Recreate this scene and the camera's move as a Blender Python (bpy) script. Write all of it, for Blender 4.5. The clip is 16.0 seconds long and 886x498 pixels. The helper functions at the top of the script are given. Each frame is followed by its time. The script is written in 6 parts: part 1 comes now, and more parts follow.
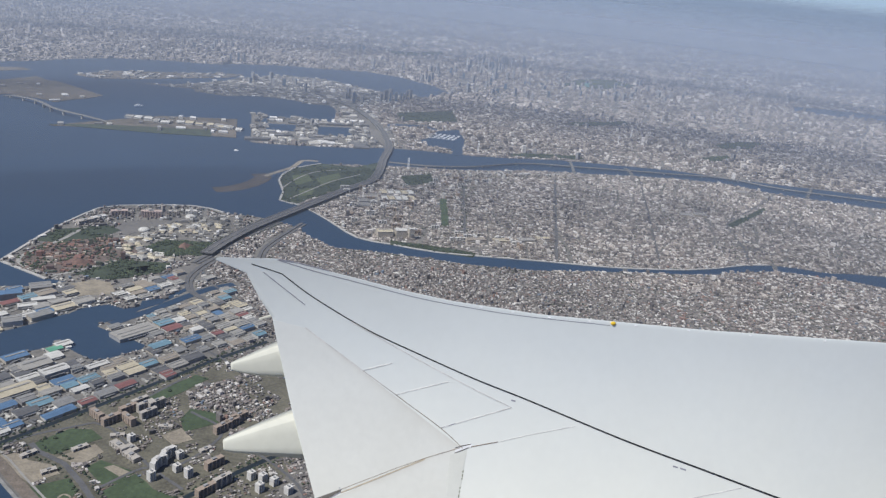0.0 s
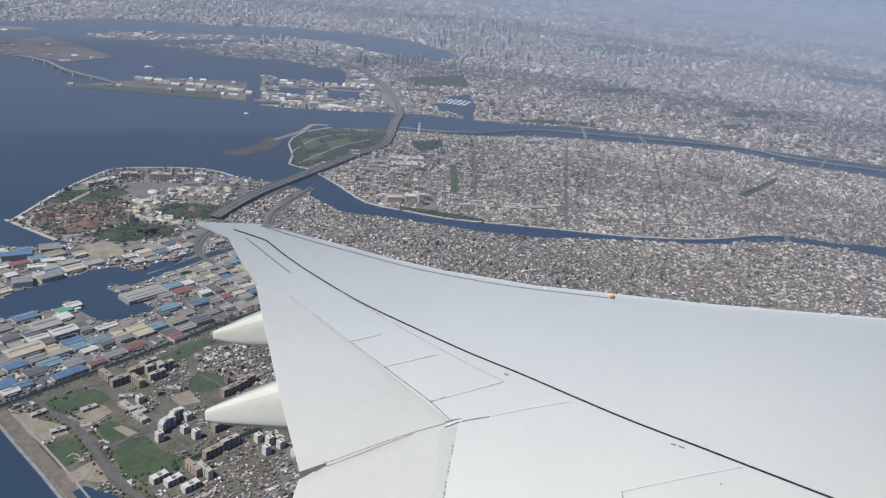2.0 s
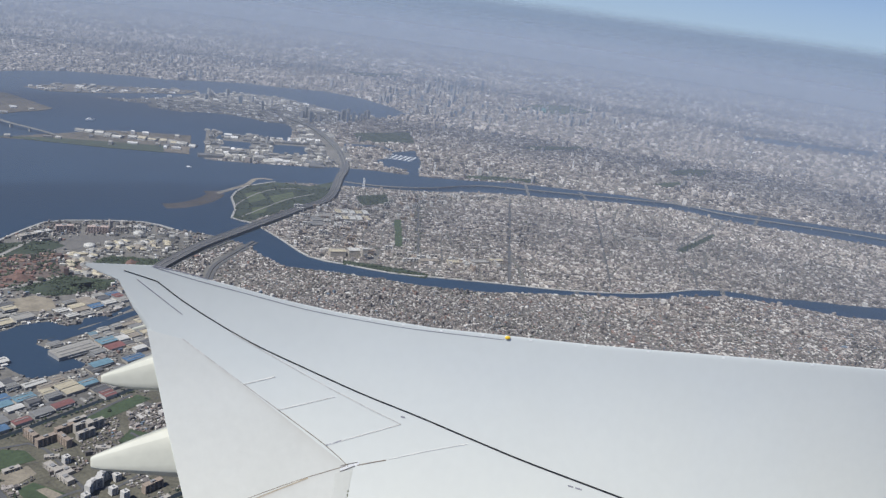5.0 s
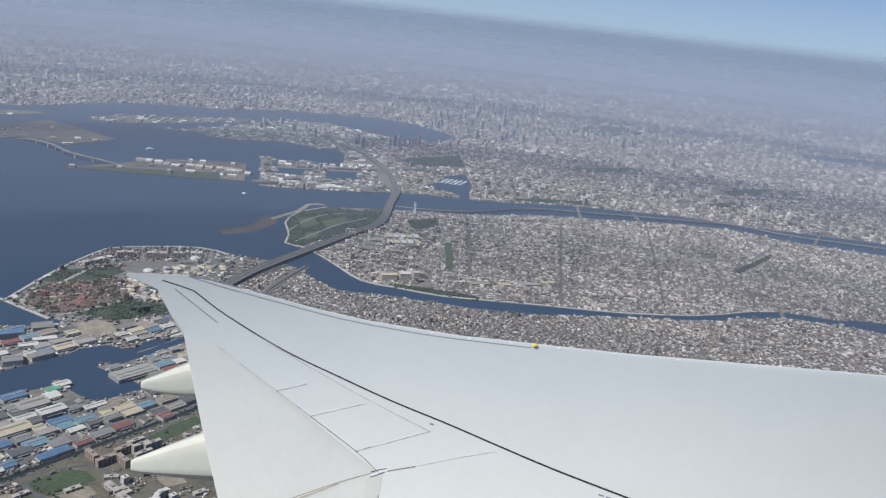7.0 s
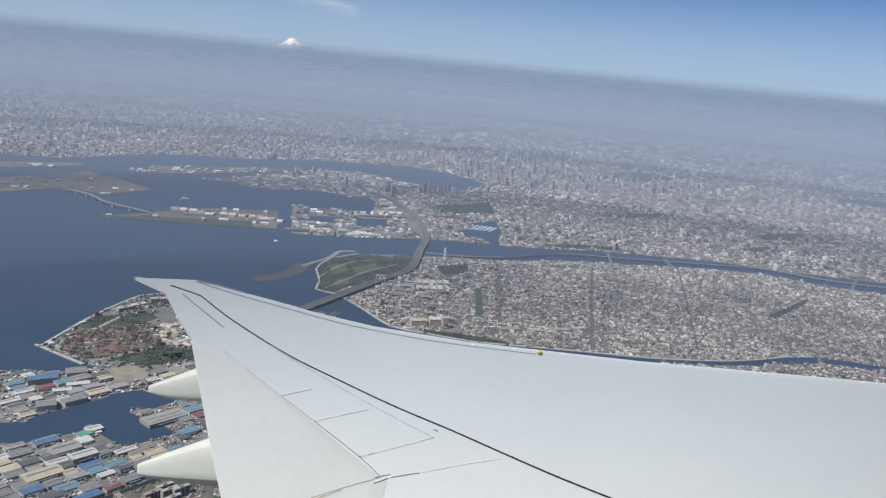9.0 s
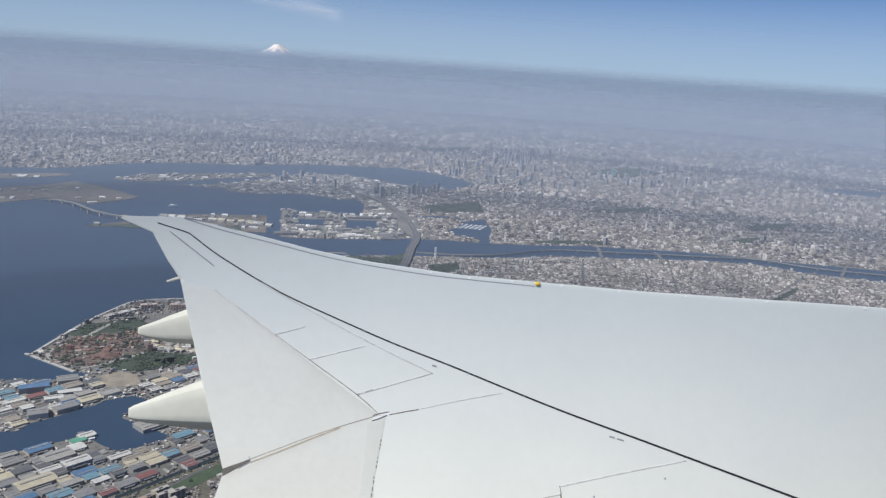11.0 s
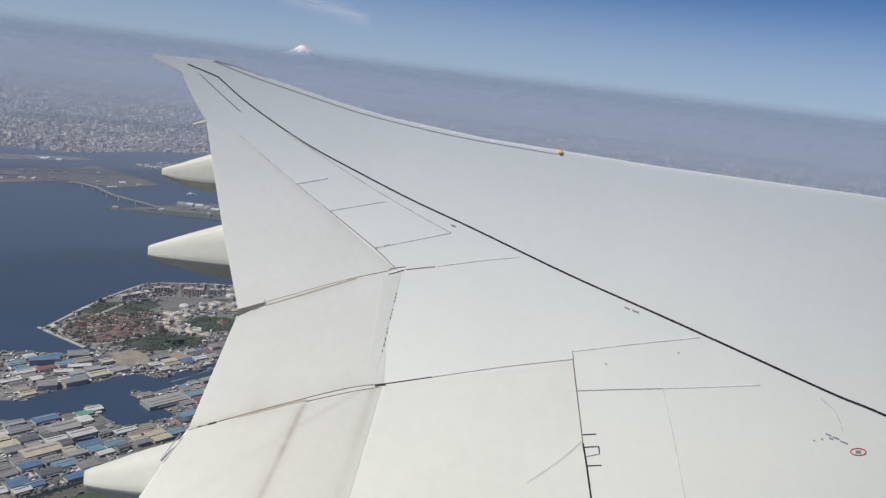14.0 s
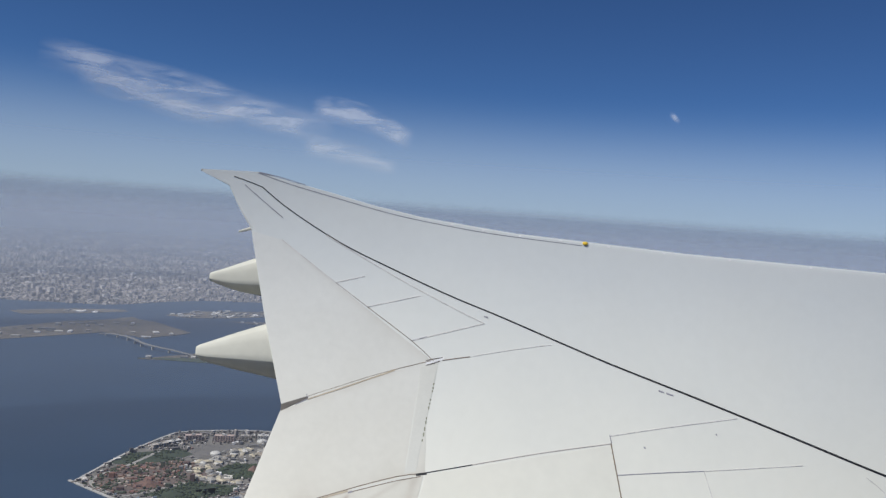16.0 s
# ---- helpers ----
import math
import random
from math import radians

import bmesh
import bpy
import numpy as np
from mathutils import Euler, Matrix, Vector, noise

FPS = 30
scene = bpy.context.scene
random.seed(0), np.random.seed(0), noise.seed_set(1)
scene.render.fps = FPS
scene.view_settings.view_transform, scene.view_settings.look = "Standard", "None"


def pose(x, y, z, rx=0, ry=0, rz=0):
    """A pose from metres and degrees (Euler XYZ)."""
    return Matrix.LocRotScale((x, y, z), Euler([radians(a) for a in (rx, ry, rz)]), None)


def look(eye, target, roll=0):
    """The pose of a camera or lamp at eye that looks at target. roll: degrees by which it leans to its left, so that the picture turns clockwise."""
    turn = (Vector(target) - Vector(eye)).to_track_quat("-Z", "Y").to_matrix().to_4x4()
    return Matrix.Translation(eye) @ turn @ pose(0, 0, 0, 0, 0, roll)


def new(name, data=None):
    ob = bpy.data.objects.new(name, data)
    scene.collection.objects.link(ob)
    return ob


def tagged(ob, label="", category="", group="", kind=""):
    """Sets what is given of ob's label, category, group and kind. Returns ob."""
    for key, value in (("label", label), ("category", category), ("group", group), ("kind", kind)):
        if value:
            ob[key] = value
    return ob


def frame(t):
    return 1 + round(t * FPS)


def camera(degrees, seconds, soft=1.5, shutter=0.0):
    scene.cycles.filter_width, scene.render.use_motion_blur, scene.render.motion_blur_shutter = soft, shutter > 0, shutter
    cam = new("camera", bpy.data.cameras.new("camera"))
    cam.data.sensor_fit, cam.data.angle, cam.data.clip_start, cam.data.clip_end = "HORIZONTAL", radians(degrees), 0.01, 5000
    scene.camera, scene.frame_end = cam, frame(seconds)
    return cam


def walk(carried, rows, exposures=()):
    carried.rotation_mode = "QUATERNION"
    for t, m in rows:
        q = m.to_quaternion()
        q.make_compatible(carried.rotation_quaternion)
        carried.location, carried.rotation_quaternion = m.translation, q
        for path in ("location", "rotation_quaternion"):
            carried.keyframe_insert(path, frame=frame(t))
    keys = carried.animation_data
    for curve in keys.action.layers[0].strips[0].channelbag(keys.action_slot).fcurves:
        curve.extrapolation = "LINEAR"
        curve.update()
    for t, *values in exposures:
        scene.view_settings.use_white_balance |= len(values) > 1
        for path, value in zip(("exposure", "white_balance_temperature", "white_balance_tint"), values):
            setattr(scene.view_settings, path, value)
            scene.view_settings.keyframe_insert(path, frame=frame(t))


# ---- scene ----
from mathutils.geometry import tessellate_polygon

# ---- camera and its way ----
cam = camera(57.0, 16.0, soft=1.36)
walk(cam, [
    (0.0, pose(-4.96, 0.12, 115.78, 70.91, -5.95, 5.08)),
    (0.5, pose(-4.83, 0.41, 115.71, 70.25, -6.01, 5.29)),
    (1.0, pose(-4.69, 0.65, 115.66, 69.43, -5.69, 5.52)),
    (1.5, pose(-4.57, 0.91, 115.60, 68.83, -5.84, 5.78)),
    (2.0, pose(-4.47, 1.19, 115.52, 68.43, -6.35, 6.01)),
    (2.5, pose(-4.34, 1.41, 115.48, 68.61, -6.85, 6.25)),
    (3.0, pose(-4.20, 1.61, 115.50, 69.71, -8.21, 4.82)),
    (3.2, pose(-4.19, 1.55, 115.54, 70.25, -10.18, 3.53)),
    (5.3, pose(-2.77, 0.65, 115.43, 73.04, -7.52, 2.46)),
    (5.5, pose(-2.72, 0.49, 115.52, 73.23, -7.94, 3.05)),
    (6.0, pose(-2.47, 0.48, 115.31, 73.72, -7.23, 3.95)),
    (6.5, pose(-2.21, 0.42, 115.36, 73.63, -6.50, 4.99)),
    (7.0, pose(-2.07, 0.42, 115.23, 74.01, -6.15, 5.92)),
    (7.5, pose(-1.83, 0.40, 115.16, 74.42, -5.57, 6.64)),
    (8.0, pose(-1.59, 0.18, 114.93, 75.43, -5.68, 7.27)),
    (8.5, pose(-1.25, 0.04, 114.59, 76.28, -5.07, 7.62)),
    (9.0, pose(-1.02, -0.07, 114.15, 77.19, -5.29, 7.98)),
    (11.5, pose(-0.95, 0.01, 111.07, 77.45, -3.69, 6.83)),
    (12.0, pose(-0.79, -0.12, 110.13, 74.42, -5.13, 7.19)),
    (12.5, pose(-0.71, -0.31, 109.53, 74.31, -6.01, 7.45)),
    (13.0, pose(-0.69, -0.45, 108.78, 75.26, -6.23, 7.76)),
    (13.5, pose(-0.73, -0.67, 108.15, 76.40, -6.58, 8.19)),
    (14.0, pose(-0.67, -0.97, 107.59, 77.92, -6.67, 8.57)),
    (14.5, pose(-0.60, -1.42, 107.13, 80.23, -6.24, 8.89)),
    (15.0, pose(-0.53, -1.87, 106.76, 83.04, -5.74, 9.31)),
    (15.5, pose(-0.44, -1.89, 106.40, 86.02, -5.08, 10.08)),
    (16.0, pose(-0.47, -2.22, 106.32, 87.53, -4.17, 10.30)),
], exposures=[(0.0, 0.17, 6380, 8), (9.0, 0.17, 6350, 7), (11.5, 0.14, 6350, 7), (12.0, -0.14, 6400, 8), (12.5, -0.02, 6480, 8.5), (16.0, -0.04, 6450, 8)])

# ---- light ----
SUN_EL, SUN_AZ = 54.0, 229.0   # azimuth clockwise from +Y
world = bpy.data.worlds.new("sky")
scene.world = world
world.use_nodes = True
nt = world.node_tree
bg = nt.nodes["Background"]
sky = nt.nodes.new("ShaderNodeTexSky")
sky.sky_type, sky.sun_disc = "NISHITA", False
sky.sun_elevation, sky.sun_rotation = radians(SUN_EL), radians(SUN_AZ)
sky.altitude, sky.air_density, sky.dust_density, sky.ozone_density = 4000, 1.0, 0.0, 4.0
deep = nt.nodes.new("ShaderNodeMix")
deep.data_type, deep.blend_type = "RGBA", "MULTIPLY"
deep.inputs[0].default_value = 1.0
deep.inputs[7].default_value = (0.57, 0.82, 1.14, 1)
nt.links.new(sky.outputs[0], deep.inputs[6])
nt.links.new(deep.outputs[2], bg.inputs[0])
bg.inputs[1].default_value = 0.057
sun = new("sun", bpy.data.lights.new("sun", "SUN"))
sun.data.energy, sun.data.angle, sun.data.color = 4.6, radians(0.6), (1.0, 0.965, 0.92)
_a = radians(SUN_AZ)
sun.matrix_world = look((math.sin(_a) * math.cos(radians(SUN_EL)) * 50, math.cos(_a) * math.cos(radians(SUN_EL)) * 50, 200 + math.sin(radians(SUN_EL)) * 50), (0, 0, 200))

# ---- materials ----
def mat(name, col, rough=0.8, metal=0.0, var=0.15, scale=1.0, bump=0.0, island=None, coat=0.0, fine=6.0):
    """Principled surface with two scales of variation; island: a list of colours picked at random for each separate piece."""
    m = bpy.data.materials.new(name)
    m.use_nodes = True
    n, l = m.node_tree.nodes, m.node_tree.links
    p = n["Principled BSDF"]
    p.inputs["Roughness"].default_value, p.inputs["Metallic"].default_value = rough, metal
    p.inputs["Coat Weight"].default_value = coat
    co = n.new("ShaderNodeNewGeometry")
    big, small = n.new("ShaderNodeTexNoise"), n.new("ShaderNodeTexNoise")
    big.inputs["Scale"].default_value, small.inputs["Scale"].default_value = scale, scale * fine
    big.inputs["Detail"].default_value, small.inputs["Detail"].default_value = 4, 6
    l.new(co.outputs["Position"], big.inputs["Vector"])
    l.new(co.outputs["Position"], small.inputs["Vector"])
    add = n.new("ShaderNodeMath")
    add.operation = "ADD"
    l.new(big.outputs[0], add.inputs[0])
    l.new(small.outputs[0], add.inputs[1])
    mr = n.new("ShaderNodeMapRange")
    mr.inputs[1].default_value, mr.inputs[2].default_value = 0.7, 1.3
    mr.inputs[3].default_value, mr.inputs[4].default_value = 1 - var, 1 + var
    l.new(add.outputs[0], mr.inputs[0])
    mix = n.new("ShaderNodeVectorMath")
    mix.operation = "SCALE"
    mix.inputs[0].default_value = col
    if island:
        cr = n.new("ShaderNodeValToRGB")
        cr.color_ramp.interpolation = "CONSTANT"
        e = cr.color_ramp.elements
        for i, (w, c) in enumerate(island):
            el = e[i] if i < 2 else e.new(w)
            el.position, el.color = w, (*c, 1)
        l.new(co.outputs["Random Per Island"], cr.inputs[0])
        l.new(cr.outputs[0], mix.inputs[0])
    l.new(mr.outputs[0], mix.inputs["Scale"])
    l.new(mix.outputs[0], p.inputs["Base Color"])
    if bump:
        b = n.new("ShaderNodeBump")
        b.inputs["Strength"].default_value, b.inputs["Distance"].default_value = bump, 0.05
        l.new(small.outputs[0], b.inputs["Height"])
        l.new(b.outputs[0], p.inputs["Normal"])
    return m


WATER = mat("sea_water", (0.0225, 0.046, 0.085), 0.5, var=0.12, scale=0.02, bump=0.25, fine=40)
CANAL = mat("canal_water", (0.02, 0.027, 0.031), 0.4, var=0.15, scale=0.05, fine=20)
GROUND = mat("town_ground", (0.15, 0.142, 0.132), 0.9, var=0.35, scale=0.05, fine=12)
GRASS = mat("grass", (0.052, 0.077, 0.04), 0.95, var=0.3, scale=0.15)
LAWN = mat("mown_lawn", (0.085, 0.105, 0.055), 0.95, var=0.3, scale=0.3)
GROVE = mat("grove_floor", (0.04, 0.054, 0.036), 0.95, var=0.35, scale=0.2)
VERGE = mat("scrub", (0.112, 0.105, 0.08), 0.95, var=0.45, scale=0.14, fine=9)
SHOREWALK = mat("shore_earth", (0.155, 0.13, 0.108), 0.95, var=0.3, scale=0.4)
PALESAND = mat("pale_sand", (0.23, 0.205, 0.17), 0.95, var=0.2, scale=0.2)
LOT = mat("bare_earth", (0.24, 0.21, 0.165), 0.95, var=0.3, scale=0.25)
SAND = mat("sand", (0.072, 0.064, 0.062), 0.95, var=0.25, scale=0.1)
EARTH = mat("reclaimed_earth", (0.115, 0.10, 0.083), 0.95, var=0.5, scale=0.03)
PAVE = mat("paving", (0.145, 0.138, 0.132), 0.9, var=0.25, scale=0.15)
ROAD = mat("asphalt", (0.10, 0.10, 0.105), 0.9, var=0.2, scale=0.3)
PINK = mat("pink_paving", (0.125, 0.098, 0.088), 0.9, var=0.35, scale=0.15)
PALEWAY = mat("pale_road", (0.27, 0.26, 0.245), 0.9, var=0.2, scale=0.3)
KERB = mat("weathered_concrete", (0.24, 0.235, 0.225), 0.85, var=0.25, scale=0.6)
CONC = mat("concrete", (0.38, 0.37, 0.35), 0.85, var=0.2, scale=0.4)
WING = mat("wing_paint", (0.648, 0.673, 0.664), 0.36, var=0.018, scale=0.35, coat=0.25, fine=9)
SEAM = mat("dark_sealant", (0.02, 0.02, 0.022), 0.6)
BROWN = mat("oily_seam", (0.19, 0.145, 0.105), 0.7, var=0.4, scale=3)
FAINT = mat("faint_seam", (0.575, 0.558, 0.538), 0.6, var=0.25, scale=3)
YELLOW = mat("yellow_paint", (0.75, 0.5, 0.04), 0.5)
WHITE = mat("white_paint", (0.8, 0.8, 0.8), 0.5)
FLAP = mat("flap_paint", (0.66, 0.668, 0.643), 0.42, var=0.03, scale=0.5, coat=0.1, fine=9)
FAIR = mat("fairing_paint", (0.52, 0.515, 0.445), 0.58, var=0.05, scale=0.6)
PANEL = mat("panel_paint", (0.64, 0.645, 0.612), 0.36, var=0.03, scale=0.3, coat=0.1, fine=9)
CREAM = mat("cream_strip", (0.60, 0.60, 0.55), 0.5, var=0.03, scale=3)
TAN = mat("stained_tan", (0.44, 0.375, 0.28), 0.6, var=0.15, scale=3)
GAP = mat("shaded_gap", (0.12, 0.11, 0.098), 0.8, var=0.2, scale=3)
STREAK = mat("grime_streak", (0.56, 0.535, 0.495), 0.6, var=0.12, scale=2)
GREYSEAM = mat("grey_seam", (0.27, 0.265, 0.30), 0.6, var=0.2, scale=3)
METAL = mat("dull_metal", (0.30, 0.29, 0.27), 0.55, 0.3, var=0.2, scale=8)
OLIVE = mat("olive_ink", (0.2, 0.21, 0.14), 0.7, var=0.2, scale=6)
PARKTOWN = mat("park_roofs", (0.3, 0.2, 0.15), 0.85, var=0.2, scale=2, island=[(0.0, (0.105, 0.07, 0.066)), (0.3, (0.19, 0.10, 0.082)), (0.5, (0.25, 0.165, 0.13)), (0.68, (0.42, 0.37, 0.32)), (0.8, (0.075, 0.085, 0.065))])
RED = mat("red_paint", (0.45, 0.05, 0.04), 0.5)
HOUSES = mat("house_roofs_and_walls", (0.3, 0.3, 0.3), 0.85, var=0.3, scale=0.035, fine=60, island=[
    (0.0, (0.108, 0.10, 0.098)), (0.22, (0.155, 0.14, 0.134)), (0.46, (0.22, 0.19, 0.175)), (0.64, (0.32, 0.29, 0.27)),
    (0.78, (0.46, 0.435, 0.41)), (0.89, (0.58, 0.56, 0.53)), (0.955, (0.23, 0.15, 0.125)), (0.985, (0.14, 0.18, 0.23))])
BLOCKS = mat("concrete_blocks", (0.4, 0.4, 0.4), 0.85, var=0.4, scale=0.012, fine=5, island=[
    (0.0, (0.165, 0.150, 0.144)), (0.22, (0.228, 0.203, 0.186)), (0.46, (0.312, 0.276, 0.25)), (0.7, (0.405, 0.363, 0.33)), (0.92, (0.55, 0.515, 0.48))])
FLATS = mat("flats_and_offices", (0.4, 0.4, 0.4), 0.85, var=0.35, scale=0.03, fine=6, island=[
    (0.0, (0.138, 0.125, 0.122)), (0.22, (0.212, 0.187, 0.172)), (0.43, (0.302, 0.266, 0.24)), (0.66, (0.415, 0.377, 0.34)), (0.86, (0.58, 0.545, 0.51))])
SHEDS_MAT = mat("shed_roofs", (0.4, 0.4, 0.4), 0.8, var=0.3, scale=0.05, fine=6, island=[
    (0.0, (0.13, 0.13, 0.135)), (0.25, (0.22, 0.21, 0.20)), (0.5, (0.33, 0.32, 0.30)), (0.72, (0.46, 0.44, 0.40)), (0.9, (0.62, 0.61, 0.60))])


def tint_light(m, tint, z0, z1):
    """Light's fall put into the paint: a tint growing down the wing, in uneven blotches."""
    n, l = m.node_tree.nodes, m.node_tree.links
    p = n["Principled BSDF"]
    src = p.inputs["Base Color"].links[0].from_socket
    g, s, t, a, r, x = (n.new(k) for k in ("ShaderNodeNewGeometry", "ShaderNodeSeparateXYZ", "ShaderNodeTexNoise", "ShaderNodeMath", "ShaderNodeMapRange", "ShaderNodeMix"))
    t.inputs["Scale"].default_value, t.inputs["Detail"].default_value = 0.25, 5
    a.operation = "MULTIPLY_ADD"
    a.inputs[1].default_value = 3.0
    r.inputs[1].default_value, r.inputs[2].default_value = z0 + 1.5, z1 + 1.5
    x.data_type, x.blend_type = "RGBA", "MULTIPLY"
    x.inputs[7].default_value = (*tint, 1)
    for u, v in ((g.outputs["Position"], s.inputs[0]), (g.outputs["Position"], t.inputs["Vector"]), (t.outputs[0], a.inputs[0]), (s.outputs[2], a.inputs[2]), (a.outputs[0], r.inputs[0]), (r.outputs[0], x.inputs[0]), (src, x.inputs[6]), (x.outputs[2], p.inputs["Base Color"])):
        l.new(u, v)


# painted light: brighter and warmer toward the wing's root, darker and creamier on the flaps
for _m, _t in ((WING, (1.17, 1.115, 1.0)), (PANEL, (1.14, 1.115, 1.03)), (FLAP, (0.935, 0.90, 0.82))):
    tint_light(_m, _t, 105.0, 97.5)


def soil(m, tint):
    """Brown grime, thick where the mesh says so, broken up in streaks."""
    n, l = m.node_tree.nodes, m.node_tree.links
    p = n["Principled BSDF"]
    src = p.inputs["Base Color"].links[0].from_socket
    g, t, a, r, x = (n.new(k) for k in ("ShaderNodeNewGeometry", "ShaderNodeTexNoise", "ShaderNodeAttribute", "ShaderNodeMath", "ShaderNodeMix"))
    t.inputs["Scale"].default_value, t.inputs["Detail"].default_value = 1.6, 7
    a.attribute_name, r.operation = "grime", "MULTIPLY"
    mr = n.new("ShaderNodeMapRange")
    mr.inputs[1].default_value, mr.inputs[2].default_value, mr.inputs[3].default_value, mr.inputs[4].default_value = 0.3, 0.7, 0.35, 1.0
    x.data_type, x.blend_type = "RGBA", "MIX"
    x.inputs[7].default_value = (*tint, 1)
    for u, v in ((g.outputs["Position"], t.inputs["Vector"]), (t.outputs[0], mr.inputs[0]), (mr.outputs[0], r.inputs[0]), (a.outputs["Fac"], r.inputs[1]), (r.outputs[0], x.inputs[0]), (src, x.inputs[6]), (x.outputs[2], p.inputs["Base Color"])):
        l.new(u, v)


soil(FLAP, (0.36, 0.305, 0.25))


# ---- helpers for meshes ----
def mesh_of(name, verts, faces, m, smooth=False):
    me = bpy.data.meshes.new(name)
    me.from_pydata([tuple(map(float, v)) for v in verts], [], faces)
    me.materials.append(m)
    if smooth:
        for p in me.polygons:
            p.use_smooth = True
    me.update()
    return me


def part(name, me, parent, label=""):
    ob = new(name, me)
    ob.parent = parent
    return tagged(ob, label)


def inside(x, y, poly):
    """Which of the points lie in the polygon."""
    p = np.array(poly)
    r = np.zeros(len(x), bool)
    j = len(p) - 1
    for i in range(len(p)):
        (xi, yi), (xj, yj) = p[i], p[j]
        if yi != yj:
            r ^= ((yi > y) != (yj > y)) & (x < (xj - xi) * (y - yi) / (yj - yi) + xi)
        j = i
    return r


def near_line(x, y, pts, d):
    """Which points lie closer than d to a line."""
    p = np.array(pts, float)
    r = np.zeros(len(x), bool)
    for (ax, ay), (bx, by) in zip(p[:-1], p[1:]):
        l2 = (bx - ax) ** 2 + (by - ay) ** 2
        t = np.clip(((x - ax) * (bx - ax) + (y - ay) * (by - ay)) / l2, 0, 1)
        r |= (x - ax - t * (bx - ax)) ** 2 + (y - ay - t * (by - ay)) ** 2 < d * d
    return r


def slab(name, poly, z0, z1, m):
    """A flat piece with a rim: an island, a field, a sheet of water."""
    n = len(poly)
    v = [(x, y, z1) for x, y in poly] + [(x, y, z0) for x, y in poly]
    t = tessellate_polygon([[Vector((x, y, 0)) for x, y in poly]])
    area = sum(poly[i - 1][0] * poly[i][1] - poly[i][0] * poly[i - 1][1] for i in range(n))
    f = []
    for a, b, c in t:
        ar = (poly[b][0] - poly[a][0]) * (poly[c][1] - poly[a][1]) - (poly[c][0] - poly[a][0]) * (poly[b][1] - poly[a][1])
        f.append((a, b, c) if ar > 0 else (a, c, b))
    for i in range(n):
        j = (i + 1) % n
        f.append((i, i + n, j + n, j) if area > 0 else (j, j + n, i + n, i))
    return mesh_of(name, v, f, m)


def ribbon(name, pts, w, z, m, thick=0.0):
    """A road or canal of width w along points."""
    p = np.array(pts, float)
    d = np.gradient(p, axis=0)
    d /= np.linalg.norm(d, axis=1)[:, None]
    s = np.stack([-d[:, 1], d[:, 0]], 1) * w / 2
    zz = np.full(len(p), z) if np.isscalar(z) else np.array(z)
    a, b = np.c_[p + s, zz], np.c_[p - s, zz]
    v = list(a) + list(b)
    n = len(p)
    f = [(i, i + n, i + n + 1, i + 1) for i in range(n - 1)]
    if thick:
        v += [q - [0, 0, thick] for q in list(a)] + [q - [0, 0, thick] for q in list(b)]
        f += [(i, i + 1, i + 1 + 2 * n, i + 2 * n) for i in range(n - 1)] + [(i + n, i + 3 * n, i + 1 + 3 * n, i + 1 + n) for i in range(n - 1)]
        f += [(i + 2 * n, i + 2 * n + 1, i + 3 * n + 1, i + 3 * n) for i in range(n - 1)]
    return mesh_of(name, v, f, m)


def curve(pts, step):
    """Points along a smooth line through the given ones."""
    p = np.array(pts, float)
    q = np.vstack([2 * p[0] - p[1], p, 2 * p[-1] - p[-2]])
    out = []
    for i in range(1, len(q) - 2):
        k = max(1, int(np.linalg.norm(q[i + 1] - q[i]) / step))
        for t in np.arange(k) / k:
            a, b, c, d = q[i - 1], q[i], q[i + 1], q[i + 2]
            out.append(0.5 * (2 * b + (c - a) * t + (2 * a - 5 * b + 4 * c - d) * t * t + (3 * b - a - 3 * c + d) * t ** 3))
    return np.array(out + [p[-1]])


